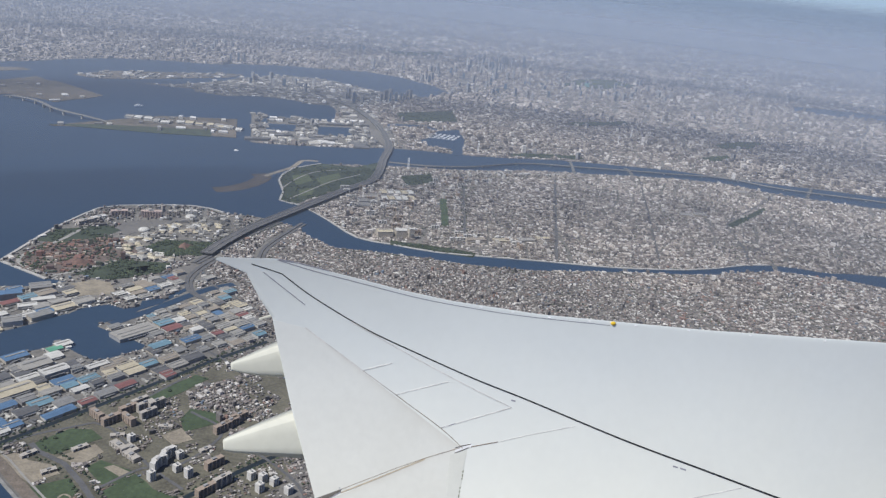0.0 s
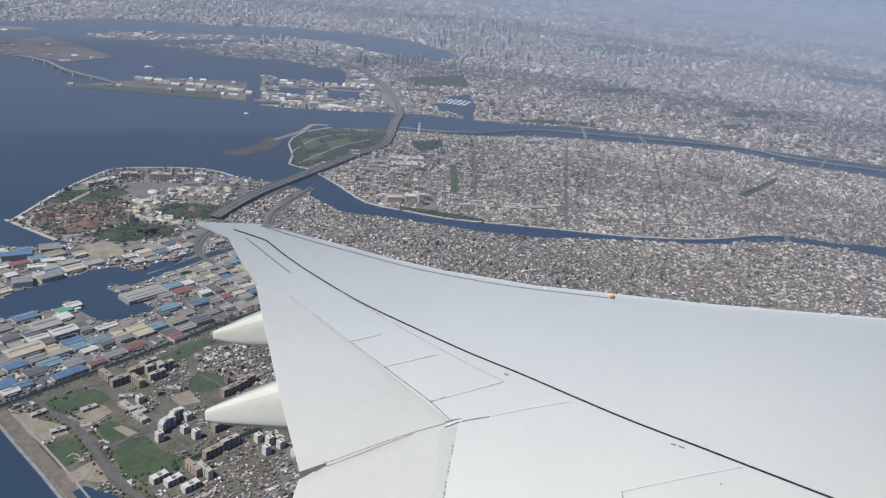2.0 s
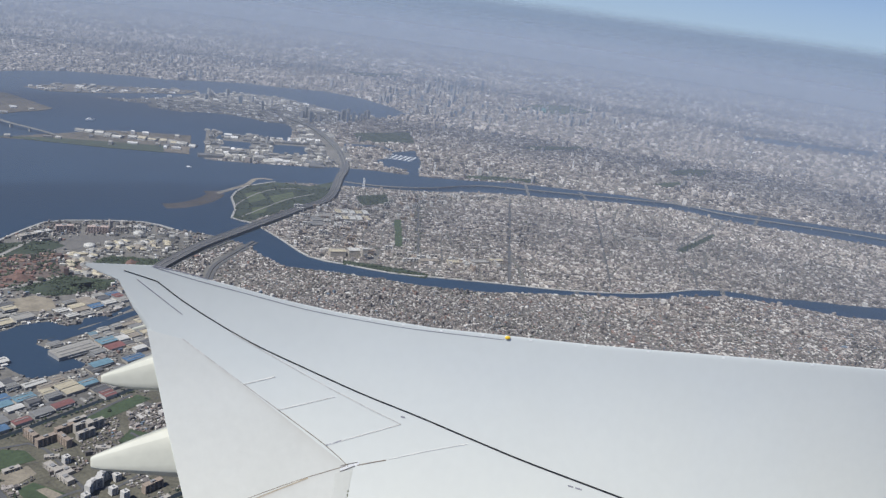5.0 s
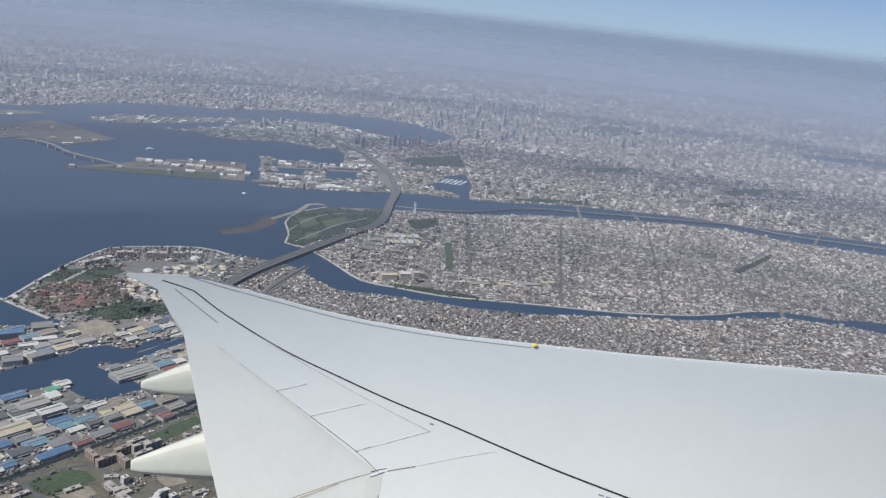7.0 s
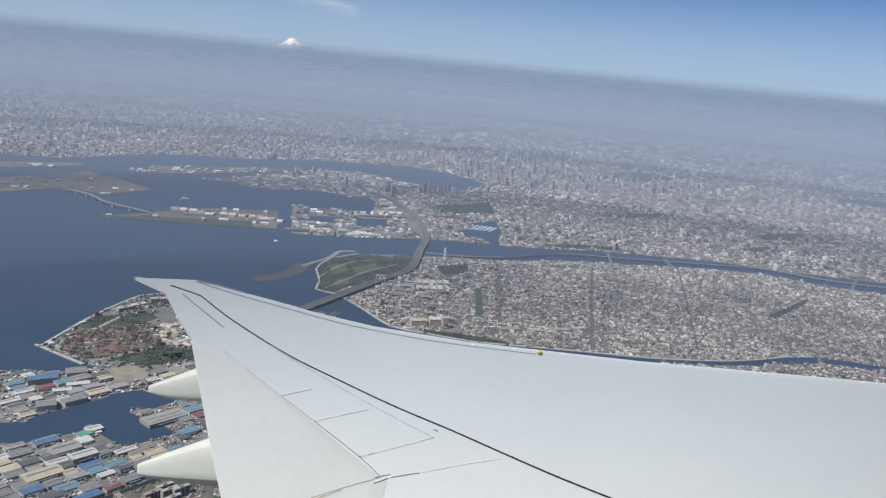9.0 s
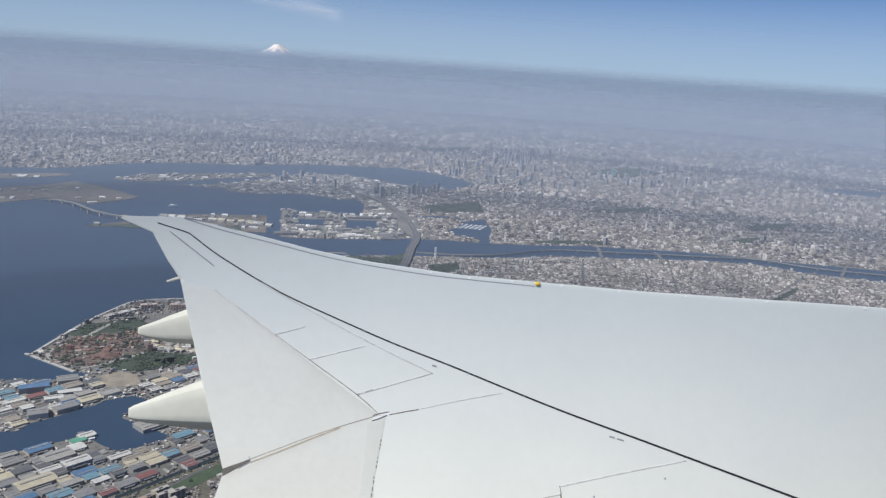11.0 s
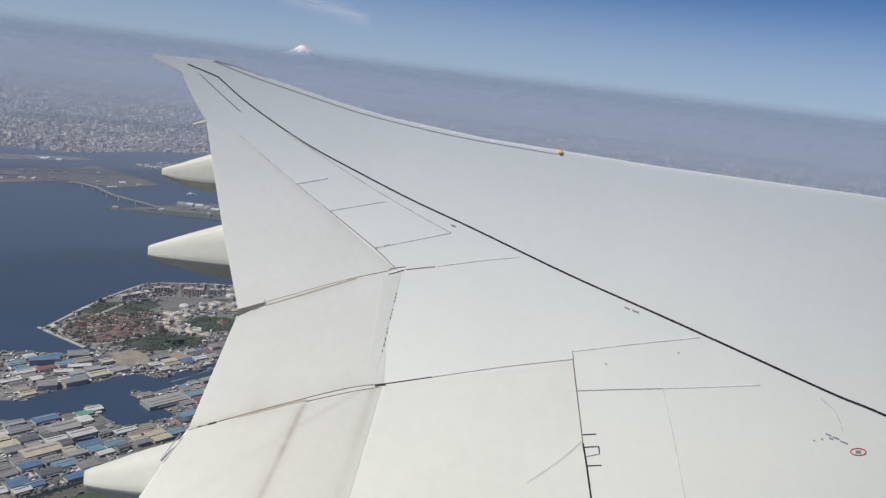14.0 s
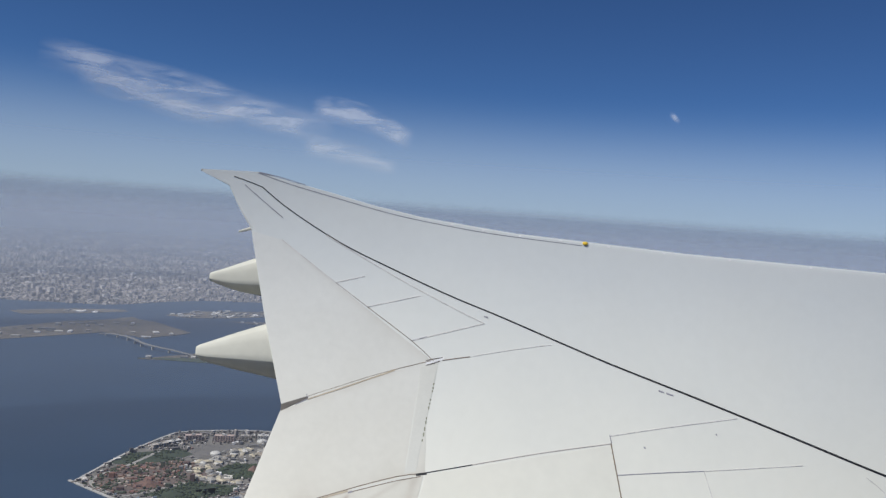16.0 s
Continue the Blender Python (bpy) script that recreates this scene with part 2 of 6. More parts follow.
def boxes(name, cx, cy, ang, lx, ly, h, z0, m, ridge=None):
    """Many buildings in one mesh: open-bottomed boxes, or gabled ones with ridge heights."""
    n = len(cx)
    c, s = np.cos(ang), np.sin(ang)
    sx = np.array([-1, 1, 1, -1]) / 2
    sy = np.array([-1, -1, 1, 1]) / 2
    X = cx[:, None] + c[:, None] * lx[:, None] * sx - s[:, None] * ly[:, None] * sy
    Y = cy[:, None] + s[:, None] * lx[:, None] * sx + c[:, None] * ly[:, None] * sy
    lo = np.stack([X, Y, np.full((n, 4), z0)], 2)
    hi = np.stack([X, Y, np.repeat((z0 + h)[:, None], 4, 1)], 2)
    if ridge is None:
        V = np.concatenate([lo, hi], 1).reshape(-1, 3)
        F = np.array([[0, 1, 5, 4], [1, 2, 6, 5], [2, 3, 7, 6], [3, 0, 4, 7], [4, 5, 6, 7]])
        k, base = 8, F
        L = np.tile(np.full(5, 4), n)
        idx = (np.arange(n)[:, None, None] * k + base[None]).reshape(-1)
    else:
        rx = np.array([-0.5, 0.5])
        RX = cx[:, None] + c[:, None] * lx[:, None] * rx
        RY = cy[:, None] + s[:, None] * lx[:, None] * rx
        rg = np.stack([RX, RY, np.repeat((z0 + h + ridge)[:, None], 2, 1)], 2)
        V = np.concatenate([lo, hi, rg], 1).reshape(-1, 3)
        k = 10
        base = np.array([0, 1, 5, 4, 1, 2, 6, 9, 5, 2, 3, 7, 6, 3, 0, 4, 8, 7, 4, 5, 9, 8, 6, 7, 8, 9])
        L = np.tile(np.array([4, 5, 4, 5, 4, 4]), n)
        idx = (np.arange(n)[:, None] * k + base[None]).reshape(-1)
    me = bpy.data.meshes.new(name)
    me.vertices.add(len(V))
    me.vertices.foreach_set("co", V.astype(np.float32).ravel())
    me.loops.add(len(idx))
    me.loops.foreach_set("vertex_index", idx.astype(np.int32))
    me.polygons.add(len(L))
    st = np.concatenate([[0], np.cumsum(L)[:-1]]).astype(np.int32)
    me.polygons.foreach_set("loop_start", st)
    me.update(calc_edges=True)
    me.validate()
    me.shade_flat()
    me.materials.append(m)
    return new(name, me)


# ---- ground, sea and rivers ----
FAR_SHORE = [(-1600, 560), (-900, 600), (-560, 640), (-436.1, 680.6), (-419, 703.3), (-403.2, 741.7), (-380.3, 773), (-334.4, 798.1), (-298, 809.3), (-271.9, 836.2), (-237, 861.5), (-201.9, 868.5), (-156.2, 887.2), (-117, 875.9), (-76.3, 839.1), (-55.3, 798.3)]
PORT_NORTH = [(-77.8, 750.4), (-104.6, 752.6), (-146.9, 777.7), (-185, 797.8), (-217.5, 791.7), (-244.3, 752.5), (-250.4, 723.3), (-268, 687.8), (-279.7, 667.6), (-306.1, 655.9)]
PORT_SOUTH = [(-274, 654.1), (-258.8, 658.1), (-252.6, 646), (-226.9, 642.6), (-212.6, 655.9), (-195.3, 661.6), (-175.5, 659.3), (-159.2, 651), (-144.3, 657.5), (-135.2, 637.7), (-125.5, 588.3), (-143.6, 589.5), (-159.4, 584.9), (-168.6, 581), (-167, 558), (-172, 560), (-176, 588.6), (-186.5, 584.3), (-158.2, 492.9), (-144.9, 494.5)]
RIVER_NORTH = [(-121.6, 502.6), (-101.3, 510.4), (-82.8, 520.7), (-59.6, 528), (-26.9, 530), (8.4, 539), (37.7, 551), (116, 562.4), (172, 557.1), (253.3, 557.3), (318.8, 555.4)]
SEA_FAR = FAR_SHORE + PORT_NORTH + PORT_SOUTH + RIVER_NORTH
RIVER_WIDE = [(295.9, 511.4), (238.3, 520.8), (181, 524.9), (148.9, 539.4), (111.5, 536.6), (50.8, 518.6), (18, 509.7), (-17.1, 489.9), (-54.4, 479.7), (-80.6, 470.6), (-99.7, 463.5), (-111.6, 443.8), (-116.8, 427.2), (-113.9, 403), (-104.1, 377), (-94.5, 372.9), (-78, 355.8), (-60.9, 336.7), (-45.2, 333.3), (-24, 330.5), (-1.9, 333.3), (22.7, 336.7), (49.9, 339.7), (72.8, 345.3), (86, 349.8), (100.1, 357), (115.3, 367), (129.9, 372.8), (142.9, 372.5), (155.6, 371.4), (170.1, 375.6), (195, 378), (240, 386)]
RIVER_NEAR = [(232, 366), (180.3, 358), (164.8, 361.8), (140.2, 363.9), (127.2, 363.2), (112.7, 356.8), (98.1, 348.1), (84.7, 342.8), (59.4, 337.1), (34.5, 328.6), (10.5, 321.8), (-13.3, 320.5), (-43.4, 321.8), (-67.2, 320), (-79.1, 328.6), (-89.9, 340.9), (-107.6, 347.7)]
CAPE = [(-176.5, 260.6), (-178.2, 300.5), (-175.1, 332.3), (-169.2, 338.7), (-140.4, 351.7), (-124.3, 347.5)]
HARBOUR = [(-169.0, 196.0)] + [(-144.1, 205.4), (-143.9, 210.6), (-138.6, 218.1), (-136.5, 223.1), (-132.8, 227.8), (-131.5, 232.4), (-125, 237.8), (-119.1, 236.3), (-115.2, 239), (-116.3, 244), (-110.3, 249), (-106.5, 263.1), (-105.1, 259.7), (-109.7, 244.1), (-114.1, 236.5), (-114.4, 233.1), (-117.1, 229.1), (-120.7, 223.5), (-120.5, 221.4), (-116.3, 219.7), (-110.7, 218), (-104.5, 215), (-101.7, 213.8), (-101.7, 211.1), (-108.1, 202.8), (-111.6, 200.8), (-117.7, 203.8), (-125.3, 208.1), (-127.9, 203.5), (-132.9, 198.4), (-136.8, 193.7)] + [(-164.0, 186.0)]
QUAY = [(-113.0, 151.0), (-108.3, 147.9), (-101.9, 142.9), (-90.4, 134.3), (-79.5, 125.6), (-66, 115)]
SEA = (SEA_FAR + [(440, 535), (440, 482)] + RIVER_WIDE + [(345, 374), (345, 354)] + RIVER_NEAR + CAPE[::-1]
       + [(-152, 251.5), (-146.7, 251.2), (-154.7, 244.1), (-180.4, 235.1)] + [(-190.0, 214.0)] + HARBOUR + QUAY
       + [(-40.0, 95.0), (-40, 20), (-300, -60), (-1600, -60)])
ISLANDS = [[(-420, 520), (-400, 580), (-384.5, 598.9), (-375.3, 629), (-362.5, 619.1), (-349.9, 617.2), (-321.8, 599), (-298, 582.7), (-300.9, 567.6), (-307.2, 555.9), (-311.2, 540.8), (-326.8, 546.6), (-350, 548), (-366, 520), (-390, 480)],
           [(-359.2, 655.6), (-347.8, 696.1), (-321.5, 717.4), (-292.5, 736.5), (-263.3, 760.1), (-251, 764.2), (-255, 736.2), (-284.6, 703.9), (-310.7, 671.3), (-335.7, 652.4)],
           [(-470, 600), (-440, 640), (-405, 662), (-395, 655), (-420, 620), (-450, 590)],
           [(-277.1, 471.6), (-247.1, 519.1), (-235.2, 536.6), (-188, 556.6), (-169.7, 499.5), (-214.6, 489.4), (-254.4, 480.2)]]
BASINS = [[(-165.5, 556), (-147.6, 561.8), (-141.9, 540.9), (-160.8, 533)], [(-133.4, 565.4), (-110.9, 575), (-104.2, 546.2), (-125.7, 537.4)], [(-60, 560), (-52.5, 575), (-51.3, 600), (-36, 617.6), (-29, 580), (-27.5, 545), (-26, 528), (-33, 526), (-36, 543), (-52, 545)], [(-89, 606), (-62.6, 620), (-50.5, 608), (-51.5, 602), (-62, 612), (-88, 598)], [(341.6, 1028.3), (404, 1037.6), (473.3, 1042.8), (587.1, 1069.4), (561.5, 1020.3), (437.1, 973.1), (380.8, 974.2), (330.4, 980.1)]]
PARK_LAWNS = [[(-114, 425.8), (-107.5, 434.1), (-100.8, 420.4), (-106.8, 408.2)], [(-100.9, 427), (-91.9, 443.1), (-88.3, 434.1), (-94, 411.5)], [(-103, 400), (-97, 408), (-95, 395), (-100, 388)]]
PARK = [(-117.6, 413.6), (-119, 426.1), (-117.4, 440.8), (-105.7, 460.3), (-85.7, 461.8), (-72.6, 484.4), (-68.5, 447.5), (-78.2, 424), (-88.2, 399.8), (-99, 374), (-107.1, 377.7), (-109.6, 393.2)]
FOREST = [(-136.7, 293), (-133.2, 302.2), (-122, 306.5), (-112, 306), (-109.5, 301), (-114.5, 291), (-127.3, 285.5)]
MARSH = [(-90.1, 656.9), (-68, 679), (-47.2, 701), (-38.3, 649.4), (-60, 634), (-79.9, 622)]
RIVER_WOOD = [(2, 548), (14, 560), (52, 572), (58, 563), (30, 553), (10, 544)]
GREENS = [[(-104.6, 158.6), (-99.6, 166.8), (-94.7, 167.6), (-90.6, 164.7), (-97.7, 155.8), (-102.3, 157.0)], [(-89.4, 181.5), (-88.2, 187.0), (-83.6, 196.0), (-81.2, 200.5), (-76.9, 199.5), (-81.5, 189.6), (-84.3, 184.9)], [(-81.2, 145.2), (-77.2, 153.0), (-73.9, 151.0), (-71.0, 148.6), (-62.8, 146.0), (-69.6, 137.4), (-73.8, 138.0)], [(-96.4, 141.2), (-96.3, 143.4), (-90.0, 148.3), (-85.9, 144.4), (-86.9, 138.6), (-89.5, 136.3), (-94.2, 139.2)], [(-76.4, 177.1), (-75.8, 183.1), (-67.3, 182.2), (-66.7, 178.1), (-70.3, 174.7), (-73.2, 172.2)], [(-31.6, 415.6), (-28, 417.7), (-22.6, 370.5), (-26.2, 368.7)]]
GREENS += [[(-88.6, 152.7), (-86.7, 156.2), (-77.4, 153.8), (-79.1, 149.0), (-82.3, 147.7)], [(-57.7, 454.4), (-41.4, 468), (-37.8, 446.2), (-52.8, 434.1)], [(124.3, 436.6), (157.6, 485.9), (157.1, 478.2), (125.9, 430.9)], [(-46.1, 338.6), (-20.9, 338.1), (-8.4, 336), (-9.2, 329.7), (-22.7, 330.5), (-45.1, 332.6)]]
WOODS = [[(59.2, 969.3), (87.2, 1038.7), (133.2, 1074.3), (154.1, 1040.5), (108.7, 970.2)], [(173.9, 682.4), (199.8, 712.6), (223, 718.7), (201.9, 684.4), (176, 671.8)], [(149.7, 620), (173.2, 641.4), (172.1, 624.2), (151, 608.7)], [(-168.6, 1115.1), (-124.9, 1141), (-98.5, 1199.5), (-100.6, 1135.2), (-148, 1080.7)], [(54.3, 707.8), (108, 749.4), (108.7, 734.9), (58.4, 696.3)]]
VERGE_POLY = [(-115, 151), (-101, 174), (-83, 206), (-60, 225), (-43, 178), (-46, 132), (-60, 122), (-90, 141)]
LOTS = [[(-109.2, 152.6), (-105.6, 154.5), (-102.0, 152.4), (-96.2, 152.0), (-92.8, 149.3), (-97.0, 144.6), (-101.4, 146.6)], [(-96.6, 154.9), (-91.0, 162.0), (-87.6, 159.4), (-90.2, 153.2)], [(-86.2, 134.8), (-83.1, 141.6), (-79.4, 138.6), (-75.8, 134.8), (-81.6, 135.0), (-84.2, 132.2)], [(-84.8, 153.7), (-83.2, 155.1), (-78.0, 153.2), (-79.4, 150.9)], [(-77.9, 169.2), (-74.5, 173.5), (-70, 169.3), (-73.6, 165.9)], [(-144.2, 250), (-139, 256), (-132.3, 255.2), (-126.9, 246.8), (-136.8, 241.4)]]
CANALS = [[(-116.3, 149.6), (-112.3, 156), (-101.1, 174.1), (-84.1, 202.3), (-79.6, 210.3), (-68.3, 226.7)], [(-70.8, 137.4), (-65.9, 143.3), (-57.7, 155.7), (-51.1, 164.5), (-44.8, 172.5)], [(-117.5, 224.5), (-114.6, 230.5), (-110.6, 237.3), (-107.5, 244.5), (-104, 252.6), (-99.5, 261), (-93, 268)]]
PARKINGS = [[(-158, 303), (-157, 321), (-138.7, 329.5), (-140.5, 322), (-146.4, 313.5), (-149, 304)], [(-118.5, 274.5), (-112.5, 282.5), (-106, 271), (-109.5, 264.5)]]
GARDENS = [(-148, 258), (-138, 277), (-121, 280), (-120, 270), (-134, 257)]
POND = [(-82.0, 130.9), (-80.7, 133.2), (-73.2, 131.9), (-69.5, 129.6), (-74.5, 124.5)]
ring = [(4950 * math.cos(a), 4950 * math.sin(a)) for a in np.linspace(0, 2 * math.pi, 97)[:-1]]
tagged(new("ground", slab("ground", ring, -2, 0, GROUND)), "grey built-up plain reaching to the hazy horizon", "ground", kind="structure")
tagged(new("water", slab("water", SEA, 0.0, 0.04, WATER)), "dark blue bay and rivers with faint ripples", "water", kind="structure")
for poly in ISLANDS:
    tagged(new("island", slab("island", poly, 0, 0.3, EARTH)), "flat reclaimed island with a pale sea wall", "island", kind="structure")
for poly in BASINS + [POND]:
    tagged(new("water", slab("water", poly, 0.0, 0.12, WATER)), "dark harbour basin between quays", "water", kind="structure")
for pts, w in zip(CANALS, (1.5, 1.5, 3.4)):
    tagged(new("water", ribbon("water", curve(pts, 6), w, 0.07, CANAL if w < 2 else WATER)), "narrow dark canal between town blocks", "water", kind="structure")
tagged(new("verge", slab("verge", VERGE_POLY, 0.0, 0.03, VERGE)), "scrubby ground of grass and bare earth", "rough ground", kind="structure")
GROVE_PARK = [(-177.2, 285.2), (-176.5, 300.2), (-160.9, 311.6), (-153.8, 307.8), (-156.7, 298.4), (-168.2, 285.2)]
for poly in GREENS + [PARK, FOREST, MARSH, RIVER_WOOD, GARDENS, GROVE_PARK, [(-136.3, 264.1), (-133.7, 269.6), (-127.9, 274.8), (-124.1, 272), (-126.9, 266.5), (-132.3, 262.3)]] + WOODS:
    tagged(new("lawn", slab("lawn", poly, 0.0, 0.09, GRASS if poly in GREENS[:7] else GROVE)), "open green field among buildings", "field", kind="structure")
for poly in PARK_LAWNS:
    tagged(new("lawn", slab("lawn", poly, 0.0, 0.13, LAWN)), "open mown lawn in the shore park", "field", kind="structure")
for pts in ([(-112, 398), (-110, 420), (-104, 440), (-92, 452)], [(-104, 380), (-98, 402), (-91, 425), (-80, 446)]):
    tagged(new("path", ribbon("path", curve(pts, 2), 0.8, 0.15, PALEWAY)), "pale footpath through the shore park", "path", kind="structure")
tagged(new("lawn", slab("lawn", [(-278.8, 474.5), (-252.8, 491.4), (-233.3, 497.8), (-190.3, 512.7), (-184.2, 494.5), (-213.3, 486.3), (-253.6, 478.7)], 0.0, 0.36, GROVE)), "dark wooded strip along the island shore", "field", kind="structure")
tagged(new("sand_path", ribbon("sand_path", curve([(-88.8, 141.2), (-88.3, 142.6), (-86.5, 142.1), (-86.2, 141), (-87.3, 141.2)], 0.6), 0.45, 0.12, LOT)), "curling sand path on a lawn", "path", kind="structure")
tagged(new("pavement", slab("pavement", [(-174.2, 264.9), (-172.3, 301), (-142.4, 297.5), (-135, 281.1), (-150.9, 257.3), (-164.9, 256.4)], 0.0, 0.05, PINK)), "pinkish paved ground of a theme park", "paving", kind="structure")
for poly in PARKINGS:
    tagged(new("pavement", slab("pavement", poly, 0.0, 0.08, PAVE)), "wide grey car park", "car park", kind="structure")
for poly in LOTS:
    tagged(new("vacant_lot", slab("vacant_lot", poly, 0.0, 0.098, LOT)), "bare tan earth lot with worn tracks", "vacant lot", kind="structure")
tagged(new("sandbank", ribbon("sandbank", curve([(-141.4, 381.5), (-134.7, 387.1), (-128.5, 399.5), (-126.6, 415.6), (-130.9, 421.4)], 4), 9.0, 0.06, SAND)), "low dark brown sandbank off the park shore", "sandbank", kind="structure")
tagged(new("sandbank", ribbon("sandbank", curve([(-126.7, 418.1), (-122.7, 431), (-118.4, 444.6), (-117, 462), (-108.6, 465)], 3), 3.0, 0.08, PALESAND)), "pale sand spit curving off the park shore", "sandbank", kind="structure")


# ---- sea walls, roads and bridges ----
def wall_along(name, pts, w, h, m, label):
    return tagged(new(name, ribbon(name, curve(pts, 8), w, h, m, thick=h)), label, name.replace("_", " "), kind="structure")


for pts in ([(-178.9, 262.3), (-153.6, 251.1)], CAPE, PARK[-3:] + PARK[:4], RIVER_WIDE[14:28]):
    wall_along("sea_wall", pts, 1.1, 0.35, CONC, "pale concrete sea wall along the shore")
wall_along("sea_wall", QUAY, 0.7, 0.3, KERB, "weathered sea wall along the shore")
tagged(new("promenade", ribbon("promenade", curve(np.array(QUAY) + [1.4, 1.9], 4), 2.6, 0.1, SHOREWALK)), "brown earth promenade behind the sea wall", "promenade", kind="structure")
tagged(new("promenade", ribbon("promenade", curve(np.array(QUAY) + [2.6, 3.5], 4), 0.5, 0.13, PALEWAY)), "pale footpath along the shore", "promenade", kind="structure")
LANES = [[(-111.3, 154.5), (-107.2, 161.4), (-100.3, 167), (-95.6, 170.6), (-90.6, 169.2), (-75.7, 156.8), (-64.8, 149.9)], [(-75.2, 181.5), (-64.3, 174.4), (-68.6, 159.4), (-76.5, 155.4), (-82.3, 146.5)], [(-94.1, 170.4), (-90, 182.3), (-82.5, 200.3)], [(-57.2, 170.4), (-40.9, 157.7), (-33.3, 142.9)], [(-93.8, 222.4), (-73.3, 209.3), (-62, 205.6)], [(-112.4, 310.6), (-111.1, 291), (-108.3, 279.1), (-101.5, 266.6), (-89.5, 257.3), (-76.2, 246.7)]]
for pts in LANES:
    tagged(new("road", ribbon("road", curve(pts, 3), 0.8, 0.11, ROAD)), "town road between open lots", "road", kind="structure")
tagged(new("road", ribbon("road", curve([(-168, 320.8), (-169, 290.8), (-172.1, 265.4), (-156, 255.3), (-149.6, 259.4), (-140.3, 275.6)], 2), 1.6, 0.12, PALEWAY)), "pale perimeter road round the theme park", "road", kind="structure")
ROADS = [[(27.2, 342), (32.9, 497)], [(-14.5, 355), (-15.6, 373.3), (-19.7, 429.4), (-21.3, 464), (-26.5, 486)], [(74.9, 358), (82.6, 448.4), (89.2, 530)], [(119.5, 375), (122.6, 395.5), (123.3, 434.4), (151.2, 482), (175.6, 526)], [(-105.1, 158.8), (-101.7, 156.1), (-93.8, 153.0), (-86.6, 147.0), (-79.0, 139.6), (-73.7, 135.1), (-66.5, 131.4), (-60.1, 127.7)], [(-184.5, 251.5), (-178.9, 262.3), (-179.1, 296.4), (-178.8, 332.3)]]
for pts, w in zip(ROADS[:5], (1.4, 1.1, 0.9, 1.0, 1.3)):
    tagged(new("road", ribbon("road", curve(pts, 8), w, 0.1, ROAD)), "straight grey asphalt avenue between house blocks", "road", kind="structure")
HIGHWAY = [(-112.2, 291.9), (-110.6, 305.4), (-107.2, 323.9)] + [(-103.9, 335.9), (-94.1, 366), (-80.8, 406.8), (-70.5, 437), (-73.1, 487.3), (-76.3, 529.9), (-94.9, 594), (-124.2, 655.1), (-149.5, 683.9)]
RIVER_ROAD = [(-69.1, 484.6), (-41.2, 485.2), (-17.4, 496), (14.4, 522.7), (51.8, 532.3), (113.1, 545.6), (151.9, 552), (185.7, 540.4), (245.2, 537.6), (306.9, 532.5)]
RAMPS = [[(-108, 292), (-110, 280), (-110, 268), (-106, 258), (-98, 251)], [(-114, 283), (-110.5, 300), (-105.5, 322), (-98.5, 345)], [(-91.9, 292), (-94.1, 308.1), (-92.2, 324), (-88.1, 346.6)]]
SPANS = [[(45.9, 509.8), (44.9, 554.9)], [(85.1, 518.7), (82.8, 550.2)], [(192.8, 517.7), (211.3, 560.4)], [(56.5, 334), (57.5, 345)], [(128.4, 360), (130.1, 376)], [(-348.2, 541.3), (-317.3, 527.1), (-292.3, 507.6), (-265, 499.2), (-248.7, 496.4)]]


def bridge(pts, w, h, label, arch=0.0, ends=True):
    """A deck with parapets on piers."""
    top = tagged(new("road_bridge"), label, "bridge")
    p = curve(pts, 6)
    n = len(p)
    s = np.linspace(0, 1, n)
    z = h + arch * np.sin(math.pi * s)
    if ends:
        z *= np.clip(np.minimum(s, 1 - s) * 12, 0.15, 1)
    part("deck", ribbon("deck", p, w, z, ROAD, 0.35), top)
    d = np.gradient(p, axis=0)
    d /= np.linalg.norm(d, axis=1)[:, None]
    sd = np.stack([-d[:, 1], d[:, 0]], 1)
    for k in (-0.5, 0.0, 0.5):
        part("parapet" if k else "median", ribbon("parapet", p + sd * w * k, 0.16, z + 0.2, KERB, 0.3), top, "pale concrete parapet")
    for i in range(1, n - 1, max(2, n // 14)):
        x, y = p[i]
        a = math.atan2(d[i, 1], d[i, 0])
        zz = z[i] - 0.35
        c, q = math.cos(a), math.sin(a)
        v = [(x + c * u * 0.4 - q * t * w * 0.38, y + q * u * 0.4 + c * t * w * 0.38, k) for k in (0, zz) for u, t in ((-1, -1), (1, -1), (1, 1), (-1, 1))]
        part("pier", mesh_of("pier", v, [(0, 1, 5, 4), (1, 2, 6, 5), (2, 3, 7, 6), (3, 0, 4, 7)], CONC), top)
    return top


bridge(HIGHWAY, 4.6, 1.3, "wide grey expressway bridge crossing the river mouth", ends=False)
for pts in RAMPS:
    tagged(new("road", ribbon("road", curve(pts, 2), 1.5, 0.3, ROAD, 0.25)), "grey ramp road curving to the expressway", "road", kind="structure")
    tagged(new("road", ribbon("road", curve(np.array(pts) + [1.9, -0.6], 2), 1.1, 0.26, ROAD, 0.2)), "grey slip road beside the ramp", "road", kind="structure")
bridge(RIVER_ROAD, 1.7, 1.2, "elevated pale expressway along the river bank")
for pts in SPANS[:5]:
    bridge(pts, 1.6, 0.9, "low road bridge over the river", 0.3)
bridge(SPANS[5], 2.0, 1.6, "long pale bridge linking islands across the bay", 1.5)

# ---- the aeroplane wing ----
# The wing's upper skin is a sheet that bends up toward the tip; (u, v) run along and across it.
WM = Matrix(((0.98042, 0.14726, -0.13071), (0.16855, -0.28449, 0.94375), (0.10179, -0.9473, -0.30374)))
WORG = Vector((0, 0, 110))


